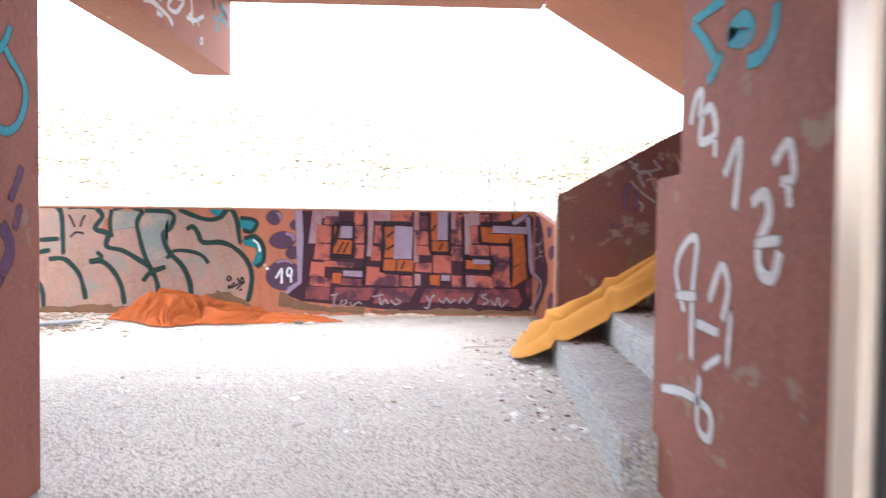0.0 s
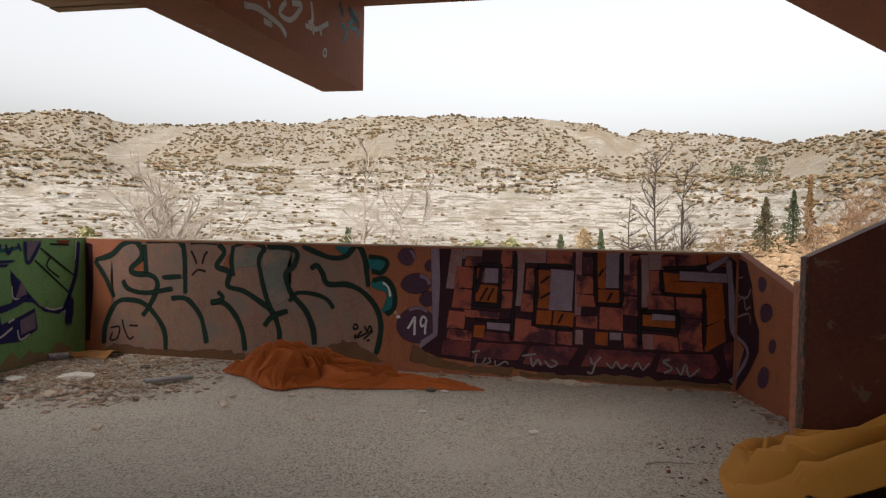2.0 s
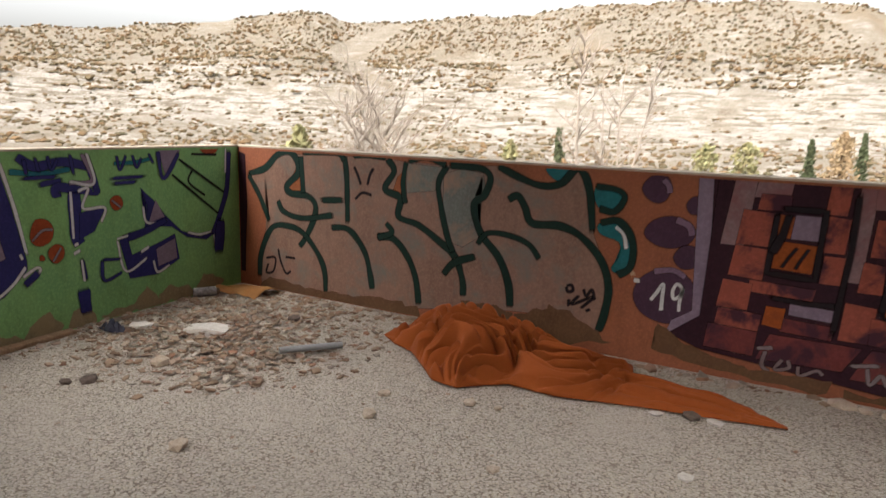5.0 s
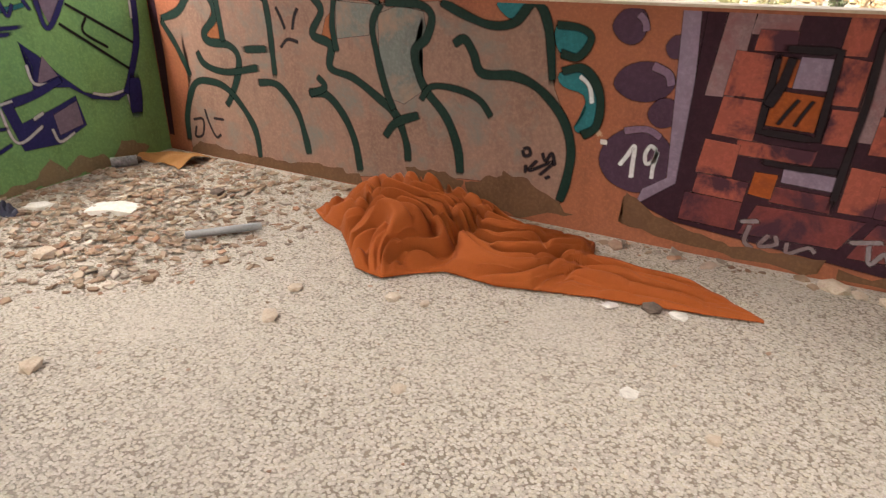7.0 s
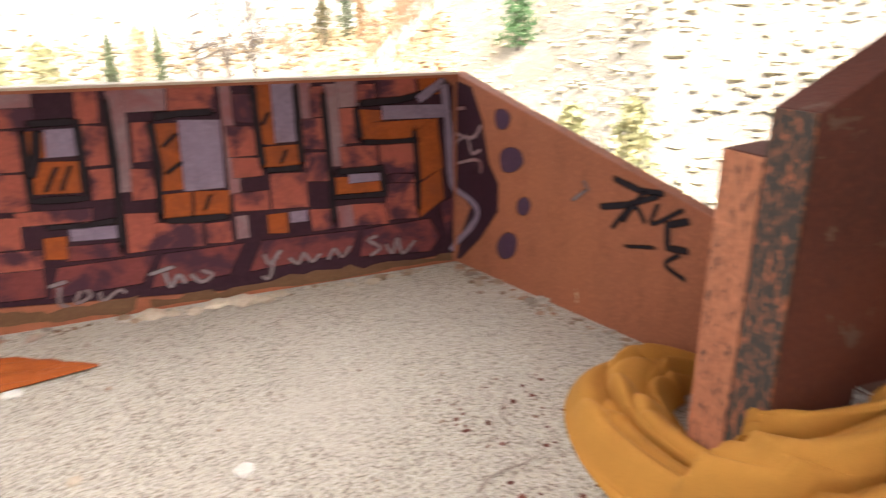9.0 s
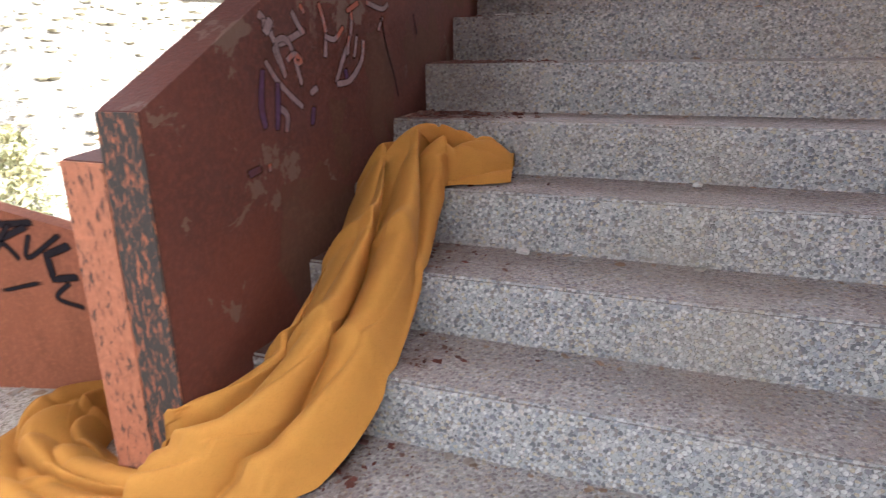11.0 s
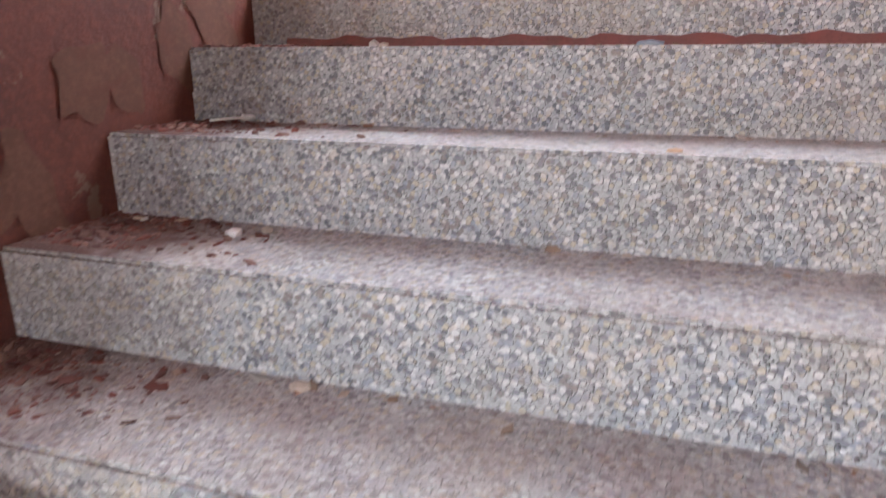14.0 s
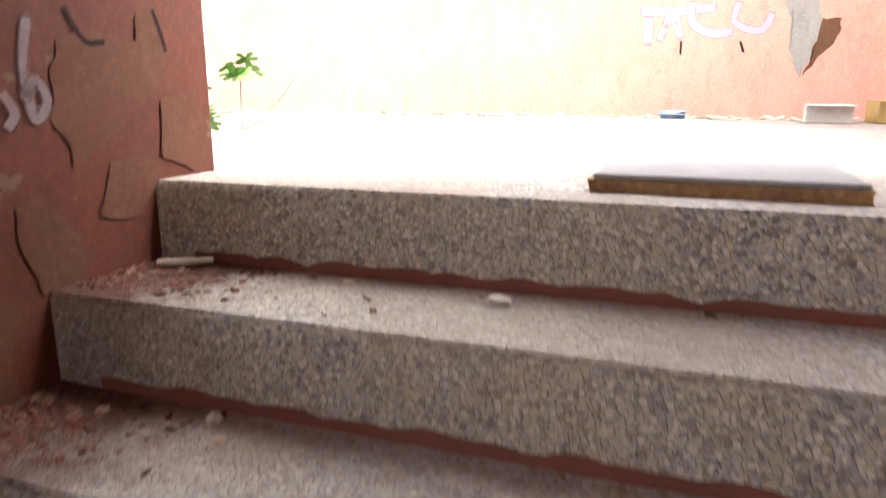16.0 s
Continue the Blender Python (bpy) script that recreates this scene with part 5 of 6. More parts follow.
def ochre_cloth():
    """A long felt cloth: a floor heap round the parapet's end, then a twisted run up the steps and a turned-over end."""
    line = spline([(1.58, 5.55, 0), (1.38, 5.62, 0), (1.18, 5.56, 0), (1.06, 5.38, 0), (1.01, 5.12, 0), (1.05, 4.86, 0), (1.22, 4.68, 0), (1.46, 4.63, 0), (1.7, 4.62, 0), (1.9, 4.63, 0), (2.04, 4.57, 0), (2.1, 4.44, 0), (2.12, 4.28, 0)], 240)
    grid, n = [], 84
    for i, c in enumerate(line):
        s = i / 239
        d = (line[min(i + 1, 239)] - line[max(i - 1, 0)]).normalized()
        across = Vector((d.y, -d.x, 0))
        half = between([(0, 0.07), (0.08, 0.17), (0.3, 0.2), (0.42, 0.205), (0.55, 0.185), (0.7, 0.165), (0.85, 0.16), (0.95, 0.15), (1.0, 0.1)], s)
        high = between([(0, 0.04), (0.08, 0.09), (0.3, 0.09), (0.45, 0.13), (0.6, 0.15), (0.8, 0.15), (0.9, 0.14), (0.96, 0.11), (1.0, 0.05)], s)
        row = []
        for k in range(n):
            v = -1 + 2 * k / (n - 1)
            wob = 1 + 0.09 * noise.noise(Vector((s * 11, v * 1.2, 4)))
            p = c + across * (v * half * wob)
            q = STAIR.inverted() @ p
            on = max(stair_height(p.x + e, p.y) for e in (-0.02, 0.0, 0.02)) if q.y < 0.0 else 0.0
            run = RISE + q.x * RISE / GO if q.x > 0 else RISE * max(0.0, 1 + q.x / 0.3)
            on = min(on, 4 * RISE)
            base = max(on, min(run - 0.03, 4 * RISE) if q.y < 0.06 else 0.0) + 0.008
            arch = max(0.0, 1 - abs(v) ** (2.6 if s < 0.85 else 1.3))
            drift = 1.1 * noise.noise(Vector((s * 4.0, v * 0.5, 1)))
            w = v * 4.0 + 10.0 * s + 1.3 * drift
            w2 = v * 5.6 - 5.0 * s + 1.6 * noise.noise(Vector((s * 6, v, 6)))
            deep, fine = abs(math.sin(w)) ** 0.55, abs(math.sin(w2)) ** 0.6
            z = base + arch * (high * 0.2 + high * 0.85 * deep + 0.04 * fine)
            if s > 0.86 or 0.08 < s < 0.26:
                tuck = abs(math.sin(s * 38 + v * 1.6 + 2 * noise.noise(Vector((s * 9, v * 2, 8))))) ** 0.6
                z += arch * 0.03 * (tuck - 0.5)
            p = p + across * ((0.55 * high * deep - 0.03) * arch)
            q = STAIR.inverted() @ p
            if q.x > 1.19:
                p = STAIR @ Vector((1.19, q.y, 0))
            side = SIDE.inverted() @ p
            if 0.0 < side.y < 0.3 and side.x > 0.0:
                side.x = 0.018 if side.x < 0.14 else side.x
                if side.x > 0.14:
                    side.y = -0.012 if side.y < 0.14 else 0.29
                p = SIDE @ side
            row.append((p.x, p.y, max(z, base)))
        grid.append(row)
    return sheet("cloth", grid, OCHRE, "ochre yellow felt cloth draped round the parapet and up the stairs")


def puckers(U, W, seed, jitter=0.42):
    """Long puffs with sharp creases between them: 0 on a crease, 1 on a crest."""
    pts = np.random.RandomState(seed).uniform(-jitter, jitter, (64, 64, 2))
    iu, iw = np.floor(U).astype(int), np.floor(W).astype(int)
    near, next_near = np.full(U.shape, 9.0), np.full(U.shape, 9.0)
    for di in (-1, 0, 1):
        for dj in (-1, 0, 1):
            a, b = iu + di, iw + dj
            q = pts[a % 64, b % 64]
            d = np.hypot(a + 0.5 + q[..., 0] - U, b + 0.5 + q[..., 1] - W)
            next_near = np.minimum(next_near, np.maximum(d, near))
            near = np.minimum(near, d)
    f = np.clip((next_near - near) / 0.62, 0, 1)
    return 1 - (1 - f) ** 2.2


def rust_cloth():
    low = [(-2.64, 6.72), (-2.5, 6.62), (-2.35, 6.56), (-2.2, 6.42), (-2.05, 6.27), (-1.9, 6.25), (-1.8, 6.36), (-1.71, 6.43), (-1.46, 6.42), (-1.3, 6.47), (-1.09, 6.53), (-0.85, 6.57), (-0.5, 6.65)]
    high = [(-2.64, 6.82), (-2.55, 6.97), (-2.4, 7.07), (-2.13, 7.12), (-1.95, 7.1), (-1.75, 7.06), (-1.6, 7.0), (-1.4, 6.99), (-1.25, 7.03), (-1.21, 6.88), (-1.0, 6.88), (-0.86, 6.87), (-0.7, 6.8), (-0.5, 6.67)]
    tall = [(-2.64, 0.06), (-2.5, 0.15), (-2.3, 0.23), (-2.1, 0.24), (-1.9, 0.2), (-1.7, 0.16), (-1.45, 0.12), (-1.2, 0.075), (-0.8, 0.06), (-0.5, 0.02)]
    nx, ny = 340, 150
    X = np.repeat(np.linspace(-2.64, -0.5, nx)[:, None], ny, 1)
    V = np.repeat(np.linspace(0, 1, ny)[None, :], nx, 0)
    lo = np.array([between(low, x) for x in X[:, 0]])[:, None]
    hi = np.array([between(high, x) for x in X[:, 0]])[:, None]
    peak = np.array([between(tall, x) for x in X[:, 0]])[:, None]
    Y = lo * (1 - V) + hi * V
    rim = np.minimum(np.minimum(V, (1 - V) * 1.6) * (hi - lo), np.minimum(X + 2.64, -0.5 - X) * 0.6)
    hem = np.clip(rim / 0.045, 0, 1) ** 0.5
    dome = np.clip(rim / 0.3, 0, 1) ** 0.8
    warp = np.array([[noise.noise(Vector((x * 2.2, y * 2.2, 3))) for x, y in zip(a, b)] for a, b in zip(X, Y)])
    warp2 = np.array([[noise.noise(Vector((x * 4.5, y * 4.5, 9))) for x, y in zip(a, b)] for a, b in zip(X, Y)])
    tail = np.clip((X + 1.7) / 0.5, 0, 1)
    turn = 0.35 + 0.5 * warp * (1 - tail) - 0.45 * tail
    along = (X + 2.6) * np.cos(turn) - (Y - 6.6) * np.sin(turn)
    off = (X + 2.6) * np.sin(turn) + (Y - 6.6) * np.cos(turn)
    big = puckers(along * 2.1 + 0.5 * warp2 + 3, off * (8.5 + 3 * tail) + 0.9 * warp + 0.5 * warp2 + 9, 5)
    small = puckers(along * 4.2 + 0.8 * warp2 + 20, off * 17 + 1.2 * warp + 30, 8)
    body = peak * (0.28 + 0.72 * dome)
    Z = 0.008 + hem * (0.006 + body * (0.12 + 0.8 * big + 0.3 * small))
    Y = np.minimum(Y - 0.34 * body * big * hem, WALL_Y - 0.02)
    grid = [[(X[i, k], Y[i, k], Z[i, k]) for k in range(ny)] for i in range(nx)]
    return sheet("cloth", grid, RUST, "crumpled rust orange cloth heaped against the wall")


ochre_cloth()
rust_cloth()


# ---- scrub, trees and the road outside ----
def at_bearing(r, b):
    return Vector((r * math.sin(radians(b)), 3 + r * math.cos(radians(b)), land(r, b)))


def speckled(name, colours, rough=0.95):
    m, nt, p = nodes_of(name)
    g = nt.nodes.new("ShaderNodeNewGeometry")
    c = ramp(nt, g.outputs["Random Per Island"], [(i / max(1, len(colours) - 1), k) for i, k in enumerate(colours)])
    f = noise_of(nt, place(nt), 7, 3)
    c = mix(nt, grey(nt, f, 0.45, 0.8), c, tuple(x * 0.5 for x in colours[0]))
    nt.links.new(c, p.inputs["Base Color"])
    p.inputs["Roughness"].default_value = rough
    return m


def clump(verts, faces, c, size, flat, rng, spikes=13):
    """A tussock: many blades and twigs leaning out of one root."""
    n = len(verts)
    rings = 3
    for j in range(rings):
        for i in range(7):
            a = i / 7 * math.tau + j
            rr = size * (0.55, 1.0, 0.6)[j] * rng.uniform(0.65, 1.2)
            verts.append((c.x + rr * math.cos(a), c.y + rr * math.sin(a), c.z + size * flat * (-0.15, 0.4, 0.85)[j] * rng.uniform(0.8, 1.2)))
    verts.append((c.x, c.y, c.z + size * flat * 1.05))
    for j in range(rings - 1):
        for i in range(7):
            k = (i + 1) % 7
            faces.append((n + j * 7 + i, n + j * 7 + k, n + j * 7 + 7 + k, n + j * 7 + 7 + i))
    faces.extend((n + 14 + i, n + 14 + (i + 1) % 7, n + 21) for i in range(7))


def scatter(name, count, rng, where, sizes, flat, material, label, category):
    verts, faces = [], []
    for _ in range(count):
        p = where(rng)
        if p is not None:
            clump(verts, faces, p, rng.uniform(*sizes) * rng.uniform(0.6, 1.0), flat, rng)
    me = bpy.data.meshes.new(name)
    me.from_pydata(verts, [], faces)
    me.materials.append(material)
    return tagged(new(name, me), label, category, "", "stuff")


def on_upper(rng):
    b = rng.uniform(-72, 30)
    R = crest_radius(b)
    s = rng.uniform(0.7, 1.02)
    if noise.noise(Vector((b * 0.2, s * 9, 0))) < -0.25:
        return None
    return at_bearing(s * R, b)


def on_cliff(rng):
    b = rng.uniform(-72, 25)
    s = rng.uniform(0.4, 0.8)
    if noise.noise(Vector((b * 0.25, s * 7, 5))) < 0.12 - 1.6 * max(0.0, s - 0.66) and s > 0.56 and rng.random() < 0.88:
        return None
    return at_bearing(s * crest_radius(b), b)


def on_right(rng):
    b = rng.uniform(18, 75)
    return at_bearing(rng.uniform(0.25, 1.1) * crest_radius(b), b)


rng = random.Random(4)
SCRUB = speckled("hill scrub", [(0.13, 0.082, 0.043), (0.17, 0.107, 0.054), (0.1, 0.083, 0.048), (0.18, 0.13, 0.075), (0.08, 0.074, 0.043), (0.15, 0.085, 0.04)])
scatter("scrub_upper", 17000, rng, on_upper, (0.13, 0.58), 0.85, SCRUB, "brown and olive scrub dotted over the upper hillside", "scrub")
scatter("scrub_lower", 6500, rng, on_cliff, (0.16, 0.52), 0.7, SCRUB, "sparse scrub on the pale eroded slope", "scrub")
scatter("dry_grass", 4500, rng, on_right, (0.06, 0.3), 0.7, speckled("dry grass", [(0.3, 0.26, 0.19), (0.34, 0.3, 0.22), (0.26, 0.23, 0.15), (0.24, 0.21, 0.14)]), "bleached dry grass and scrub on the near slope", "grass")


def on_burnt(rng):
    b = rng.uniform(13.5, 25)
    return at_bearing(rng.uniform(38, 80) if b < 22 else rng.uniform(28, 62), b)


scatter("burnt_scrub", 1500, rng, on_burnt, (0.2, 0.85), 0.8, speckled("burnt brown scrub", [(0.2, 0.125, 0.07), (0.26, 0.17, 0.095), (0.15, 0.1, 0.06), (0.3, 0.21, 0.13)]), "burnt brown scrub covering the slope by the road", "scrub")


def tube(bm, pts, r0, r1, sides=5):
    rings = []
    for i, p in enumerate(pts):
        d = (pts[min(i + 1, len(pts) - 1)] - pts[max(i - 1, 0)]).normalized()
        u = d.orthogonal().normalized()
        w = d.cross(u)
        r = r0 + (r1 - r0) * i / (len(pts) - 1)
        rings.append([bm.verts.new(p + (u * math.cos(k / sides * math.tau) + w * math.sin(k / sides * math.tau)) * r) for k in range(sides)])
    for a, b in zip(rings, rings[1:]):
        for k in range(sides):
            bm.faces.new((a[k], a[(k + 1) % sides], b[(k + 1) % sides], b[k]))


def limb(bm, start, way, length, r, rng, depth, up):
    pts = [start.copy()]
    d = way.normalized()
    for _ in range(5):
        d = (d + Vector((rng.uniform(-1, 1), rng.uniform(-1, 1), rng.uniform(-0.5, 0.8) * up)) * 0.16).normalized()
        pts.append(pts[-1] + d * length / 5)
    tube(bm, pts, r, r * 0.3, 4 if depth else 5)
    if depth:
        for _ in range(rng.randint(4, 6)):
            i = rng.randint(1, 5)
            side = (d + Vector((rng.uniform(-1, 1), rng.uniform(-1, 1), rng.uniform(-0.2, 0.7)))).normalized()
            limb(bm, pts[i], side, length * rng.uniform(0.3, 0.55), r * 0.42, rng, depth - 1, up)


def bare_tree(r, b, high, wide, colour, label, stems=1, seed=1, conical=False):
    rng = random.Random(seed)
    root = at_bearing(r, b) - Vector((0, 0, 0.1))
    high = 1.28 + r * math.tan(radians(high)) - root.z
    tree = thing("tree", label, "tree", root, 0, "bare trees below the wall")
    trunk, crown = bmesh.new(), bmesh.new()
    for s in range(stems):
        lean = Vector((rng.uniform(-0.25, 0.25), rng.uniform(-0.2, 0.2), 1)) if stems > 1 else Vector((rng.uniform(-0.04, 0.04), 0, 1))
        top = high * rng.uniform(0.8, 1.0) if s else high
        pts = [Vector((lean.x * top * f + 0.08 * math.sin(f * 7 + s), lean.y * top * f, top * f)) for f in [k / 8 for k in range(9)]]
        tube(trunk, pts, (0.024 if stems == 1 else 0.015) * high ** 0.7, 0.008, 7)
        count = 46 if conical else 24 if stems == 1 else 13
        for k in range(count):
            f = rng.uniform(0.12 if conical else 0.3, 0.97)
            i = min(7, int(f * 8))
            p = pts[i].lerp(pts[i + 1], f * 8 - i)
            a = rng.uniform(0, math.tau)
            span = wide * ((1.05 - f) if conical else rng.uniform(0.5, 1.0) * (1.2 - 0.6 * f))
            limb(crown, p, Vector((math.cos(a), math.sin(a), 0.35 if conical else 0.9)), max(0.15, span), 0.013 * high ** 0.5, rng, 1 if conical else 2, 0.5)
    part("trunk", trunk, colour, tree)
    part("crown", crown, colour, tree, "bare twiggy branches")
    return tree


CHAR = plain("charred bark", (0.035, 0.028, 0.025), (0.07, 0.055, 0.045), 5, 0.95)
GREYBARK = plain("pale grey bark", (0.3, 0.255, 0.215), (0.24, 0.2, 0.165), 5, 0.95)
bare_tree(34, 7.0, 6.9, 2.3, CHAR, "tall charred leafless tree beyond the wall", 1, 3)
bare_tree(35, 8.9, 5.7, 2.0, CHAR, "charred leafless tree with drooping twigs", 1, 5)
bare_tree(33, 4.9, 3.5, 1.9, CHAR, "charred conical leafless conifer", 1, 8, True)
bare_tree(26, -18.6, 7.5, 1.6, GREYBARK, "slender pale leafless tree beyond the wall", 1, 11)
bare_tree(26, -15.4, 6.4, 1.6, GREYBARK, "leaning pale leafless tree with several stems", 3, 12)
bare_tree(22, -33.5, 2.4, 2.8, GREYBARK, "low spreading leafless shrub beyond the wall", 4, 14)
bare_tree(24, -37.0, 1.6, 2.2, GREYBARK, "low spreading leafless shrub beyond the wall", 3, 15)
for k, (r, b, h) in enumerate(((48, 20.5, 3.4), (52, 21.8, 3.6), (44, 19.0, 1.6), (56, 12.0, 0.2), (50, 23.5, 4.2))):
    bare_tree(r, b, h, 1.7, plain("brown burnt twigs", (0.2, 0.12, 0.07), (0.14, 0.085, 0.05), 5, 0.95), "brown burnt leafless shrub on the slope", 4, 30 + k)


def leafy(name, r, b, high, wide, colours, label, taper, seed, count=700, group=""):
    """A trunk with a crown of many small leaf tufts."""
    rng = random.Random(seed)
    root = at_bearing(r, b) - Vector((0, 0, 0.1))
    high = max(0.5, 1.28 + r * math.tan(radians(high)) - root.z)
    tree = thing(name, label, "tree" if name == "tree" else "bush", root, 0, group)
    trunk = bmesh.new()
    tube(trunk, [Vector((0.03 * math.sin(k), 0, high * k / 6 - 0.15)) for k in range(7)], 0.05 * high ** 0.6, 0.01, 6)
    part("trunk", trunk, CHAR, tree)
    verts, faces = [], []
    for _ in range(count):
        f = rng.random() ** 0.8
        a = rng.uniform(0, math.tau)
        w = wide * ((1 - f) ** taper) * (0.6 + 0.55 * rng.random()) * (0.8 + 0.35 * math.sin(f * 23 + a * 2))
        w *= rng.random() ** 0.35
        c = Vector((w * math.cos(a), w * math.sin(a), high * (0.06 + 0.94 * f)))
        s = 0.05 * high ** 0.5 * rng.uniform(0.6, 1.5)
        n = len(verts)
        for _k in range(6):
            verts.append(tuple(c + Vector((rng.uniform(-1, 1), rng.uniform(-1, 1), rng.uniform(-0.8, 1.2))) * s))
        faces += [(n, n + 1, n + 2), (n + 3, n + 4, n + 5), (n + 1, n + 3, n + 5)]
    me = bpy.data.meshes.new("crown")
    me.from_pydata(verts, [], faces)
    me.materials.append(speckled(name + " leaves", colours))
    crown = new("crown", me)
    crown.parent = tree
    return tree


DARKGREEN = [(0.05, 0.065, 0.03), (0.08, 0.09, 0.045), (0.06, 0.07, 0.038)]
OLIVE = [(0.2, 0.2, 0.1), (0.28, 0.26, 0.13), (0.24, 0.2, 0.1)]
leafy("tree", 66, 14.9, 3.0, 1.9, [(0.1, 0.075, 0.035), (0.05, 0.06, 0.03), (0.15, 0.1, 0.05)], "half-burnt brown and green conifer on the slope", 0.9, 41, 1500)
leafy("tree", 70, 17.9, 4.7, 0.7, [(0.14, 0.085, 0.04), (0.2, 0.12, 0.055)], "narrow brown dead cypress on the slope", 0.7, 42, 1000)
leafy("tree", 72, 16.8, 3.6, 1.5, DARKGREEN, "dark green conifer on the slope", 0.9, 43, 1100)
leafy("tree", 30, -20.1, -0.3, 0.5, DARKGREEN, "small dark green conifer beyond the wall", 0.8, 44)
leafy("tree", 40, -1.2, -0.3, 0.9, DARKGREEN, "small dark green conifer beyond the wall", 0.9, 45)
leafy("tree", 46, 2.2, 0.2, 0.9, DARKGREEN, "small dark green conifer beyond the wall", 0.9, 46)
leafy("tree", 38, 30.2, 3.9, 1.5, [(0.05, 0.1, 0.04), (0.07, 0.13, 0.05)], "round green tree on the dry slope", 0.5, 47, 1600)
for k, (r, b, h, w) in enumerate(((20, -41.5, -0.8, 0.9), (34, -24.0, -1.2, 0.9), (38, -5.5, -0.8, 1.9), (36, -8.5, -1.0, 1.4), (38, 0.8, 0.2, 1.2), (16, 38, -5.5, 0.9), (15, 33, -6.0, 0.9), (112, 12.6, 5.6, 3.0), (112, 14.4, 6.3, 3.2))):
    leafy("bush", r, b, h, w, DARKGREEN if r > 100 else OLIVE if k != 4 else [(0.3, 0.21, 0.12), (0.34, 0.25, 0.15)], "rounded green bush on the far slope" if r > 100 else "dry olive green bush beyond the wall", 0.45, 60 + k, 900)


def road_strip():
    bm = bmesh.new()
    rows = []
    for i in range(60):
        f = i / 59
        r, b = 26 + 48 * f, 15.2 + 10 * f ** 0.8
        p = at_bearing(r, b)
        side = Vector((math.cos(radians(b + 38)), -math.sin(radians(b + 38)), 0))
        z = land(r, b) + 0.35
        rows.append([bm.verts.new((p.x + side.x * w, p.y + side.y * w, z - d)) for w, d in ((-2.4, 0.9), (-2.3, 0), (2.3, 0), (2.4, 0.9))])
    for a, b in zip(rows, rows[1:]):
        for k in range(3):
            bm.faces.new((a[k], b[k], b[k + 1], a[k + 1]))
    return bm


setting("road", road_strip(), plain("pale concrete road", (0.3, 0.27, 0.23), (0.24, 0.21, 0.18), 0.8, 0.9, 20), "pale concrete road along the dry slope", "road", True)


# ---- rubble and small things ----
def chip(verts, faces, c, size, thick, rng, tilt=0.3):
    """A flat broken flake or pebble."""
    n, k = len(verts), rng.randint(4, 5)
    turn = Euler((rng.uniform(-tilt, tilt), rng.uniform(-tilt, tilt), rng.uniform(0, 6.28))).to_matrix()
    radii = [rng.uniform(0.6, 1.15) * size for _ in range(k)]
    long = rng.uniform(0.55, 1.0)
    for z, shrink in ((-0.5, 1.0), (0.15, 1.03), (0.5, 0.8)):
        for i in range(k):
            a = i / k * math.tau
            verts.append(tuple(c + turn @ Vector((radii[i] * math.cos(a) * shrink, radii[i] * math.sin(a) * shrink * long, z * thick))))
    for j in (0, 1):
        for i in range(k):
            m = (i + 1) % k
            faces.append((n + j * k + i, n + j * k + m, n + j * k + k + m, n + j * k + k + i))
    faces.append(tuple(n + 2 * k + i for i in range(k)))
    faces.append(tuple(n + k - 1 - i for i in range(k)))


def strew(name, count, where, sizes, material, label, category, seed, tilt=0.3):
    rng = random.Random(seed)
    verts, faces = [], []
    for _ in range(count):
        p = where(rng)
        s = sizes[0] + (sizes[1] - sizes[0]) * rng.random() ** 3
        t = s * rng.uniform(0.12, 0.42)
        chip(verts, faces, Vector(p) + Vector((0, 0, t * 0.45)), s, t, rng, tilt)
    me = bpy.data.meshes.new(name)
    me.from_pydata(verts, [], faces)
    me.materials.append(material)
    return tagged(new(name, me), label, category, "", "stuff")


RUBBLE = speckled("broken tile and plaster", [(0.2, 0.13, 0.09), (0.33, 0.25, 0.18), (0.26, 0.175, 0.12), (0.39, 0.32, 0.25), (0.28, 0.15, 0.095), (0.48, 0.43, 0.37), (0.22, 0.19, 0.16)])
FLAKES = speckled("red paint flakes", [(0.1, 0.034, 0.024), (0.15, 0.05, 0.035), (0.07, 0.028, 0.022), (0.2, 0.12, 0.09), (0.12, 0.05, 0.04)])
WHITECHIP = speckled("pale plaster chips", [(0.55, 0.53, 0.5), (0.65, 0.63, 0.6), (0.45, 0.42, 0.38)])


def pile(rng):
    while True:
        x, y = rng.uniform(-4.35, -2.2), rng.uniform(5.0, 7.12)
        d = math.hypot((x + 3.45) / 1.05, (y - 6.25) / 0.95)
        near = max(0.0, 1 - d) + (0.3 if x < -4.0 or y > 6.95 else 0.0)
        if rng.random() < near * 1.1 * (0.5 + 0.9 * abs(noise.noise(Vector((x * 3, y * 3, 1))))):
            return (x, y, 0.03 * max(0, 1 - d) * rng.random())


strew("rubble", 6500, pile, (0.004, 0.034), RUBBLE, "broken brown tile and plaster rubble in the corner", "rubble", 1)
strew("rubble_sparse", 650, lambda g: (g.uniform(-4.2, 1.0), g.uniform(2.9, 7.1), 0), (0.004, 0.015), RUBBLE, "small stones scattered over the floor", "stones", 2)
strew("plaster_chips", 130, lambda g: (g.gauss(0.2, 0.6), g.gauss(4.1, 0.35), 0), (0.006, 0.03), WHITECHIP, "white plaster chips on the floor", "chips", 3)
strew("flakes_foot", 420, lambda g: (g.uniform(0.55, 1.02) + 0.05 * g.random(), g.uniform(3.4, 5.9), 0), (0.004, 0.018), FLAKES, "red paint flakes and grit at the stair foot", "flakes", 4)
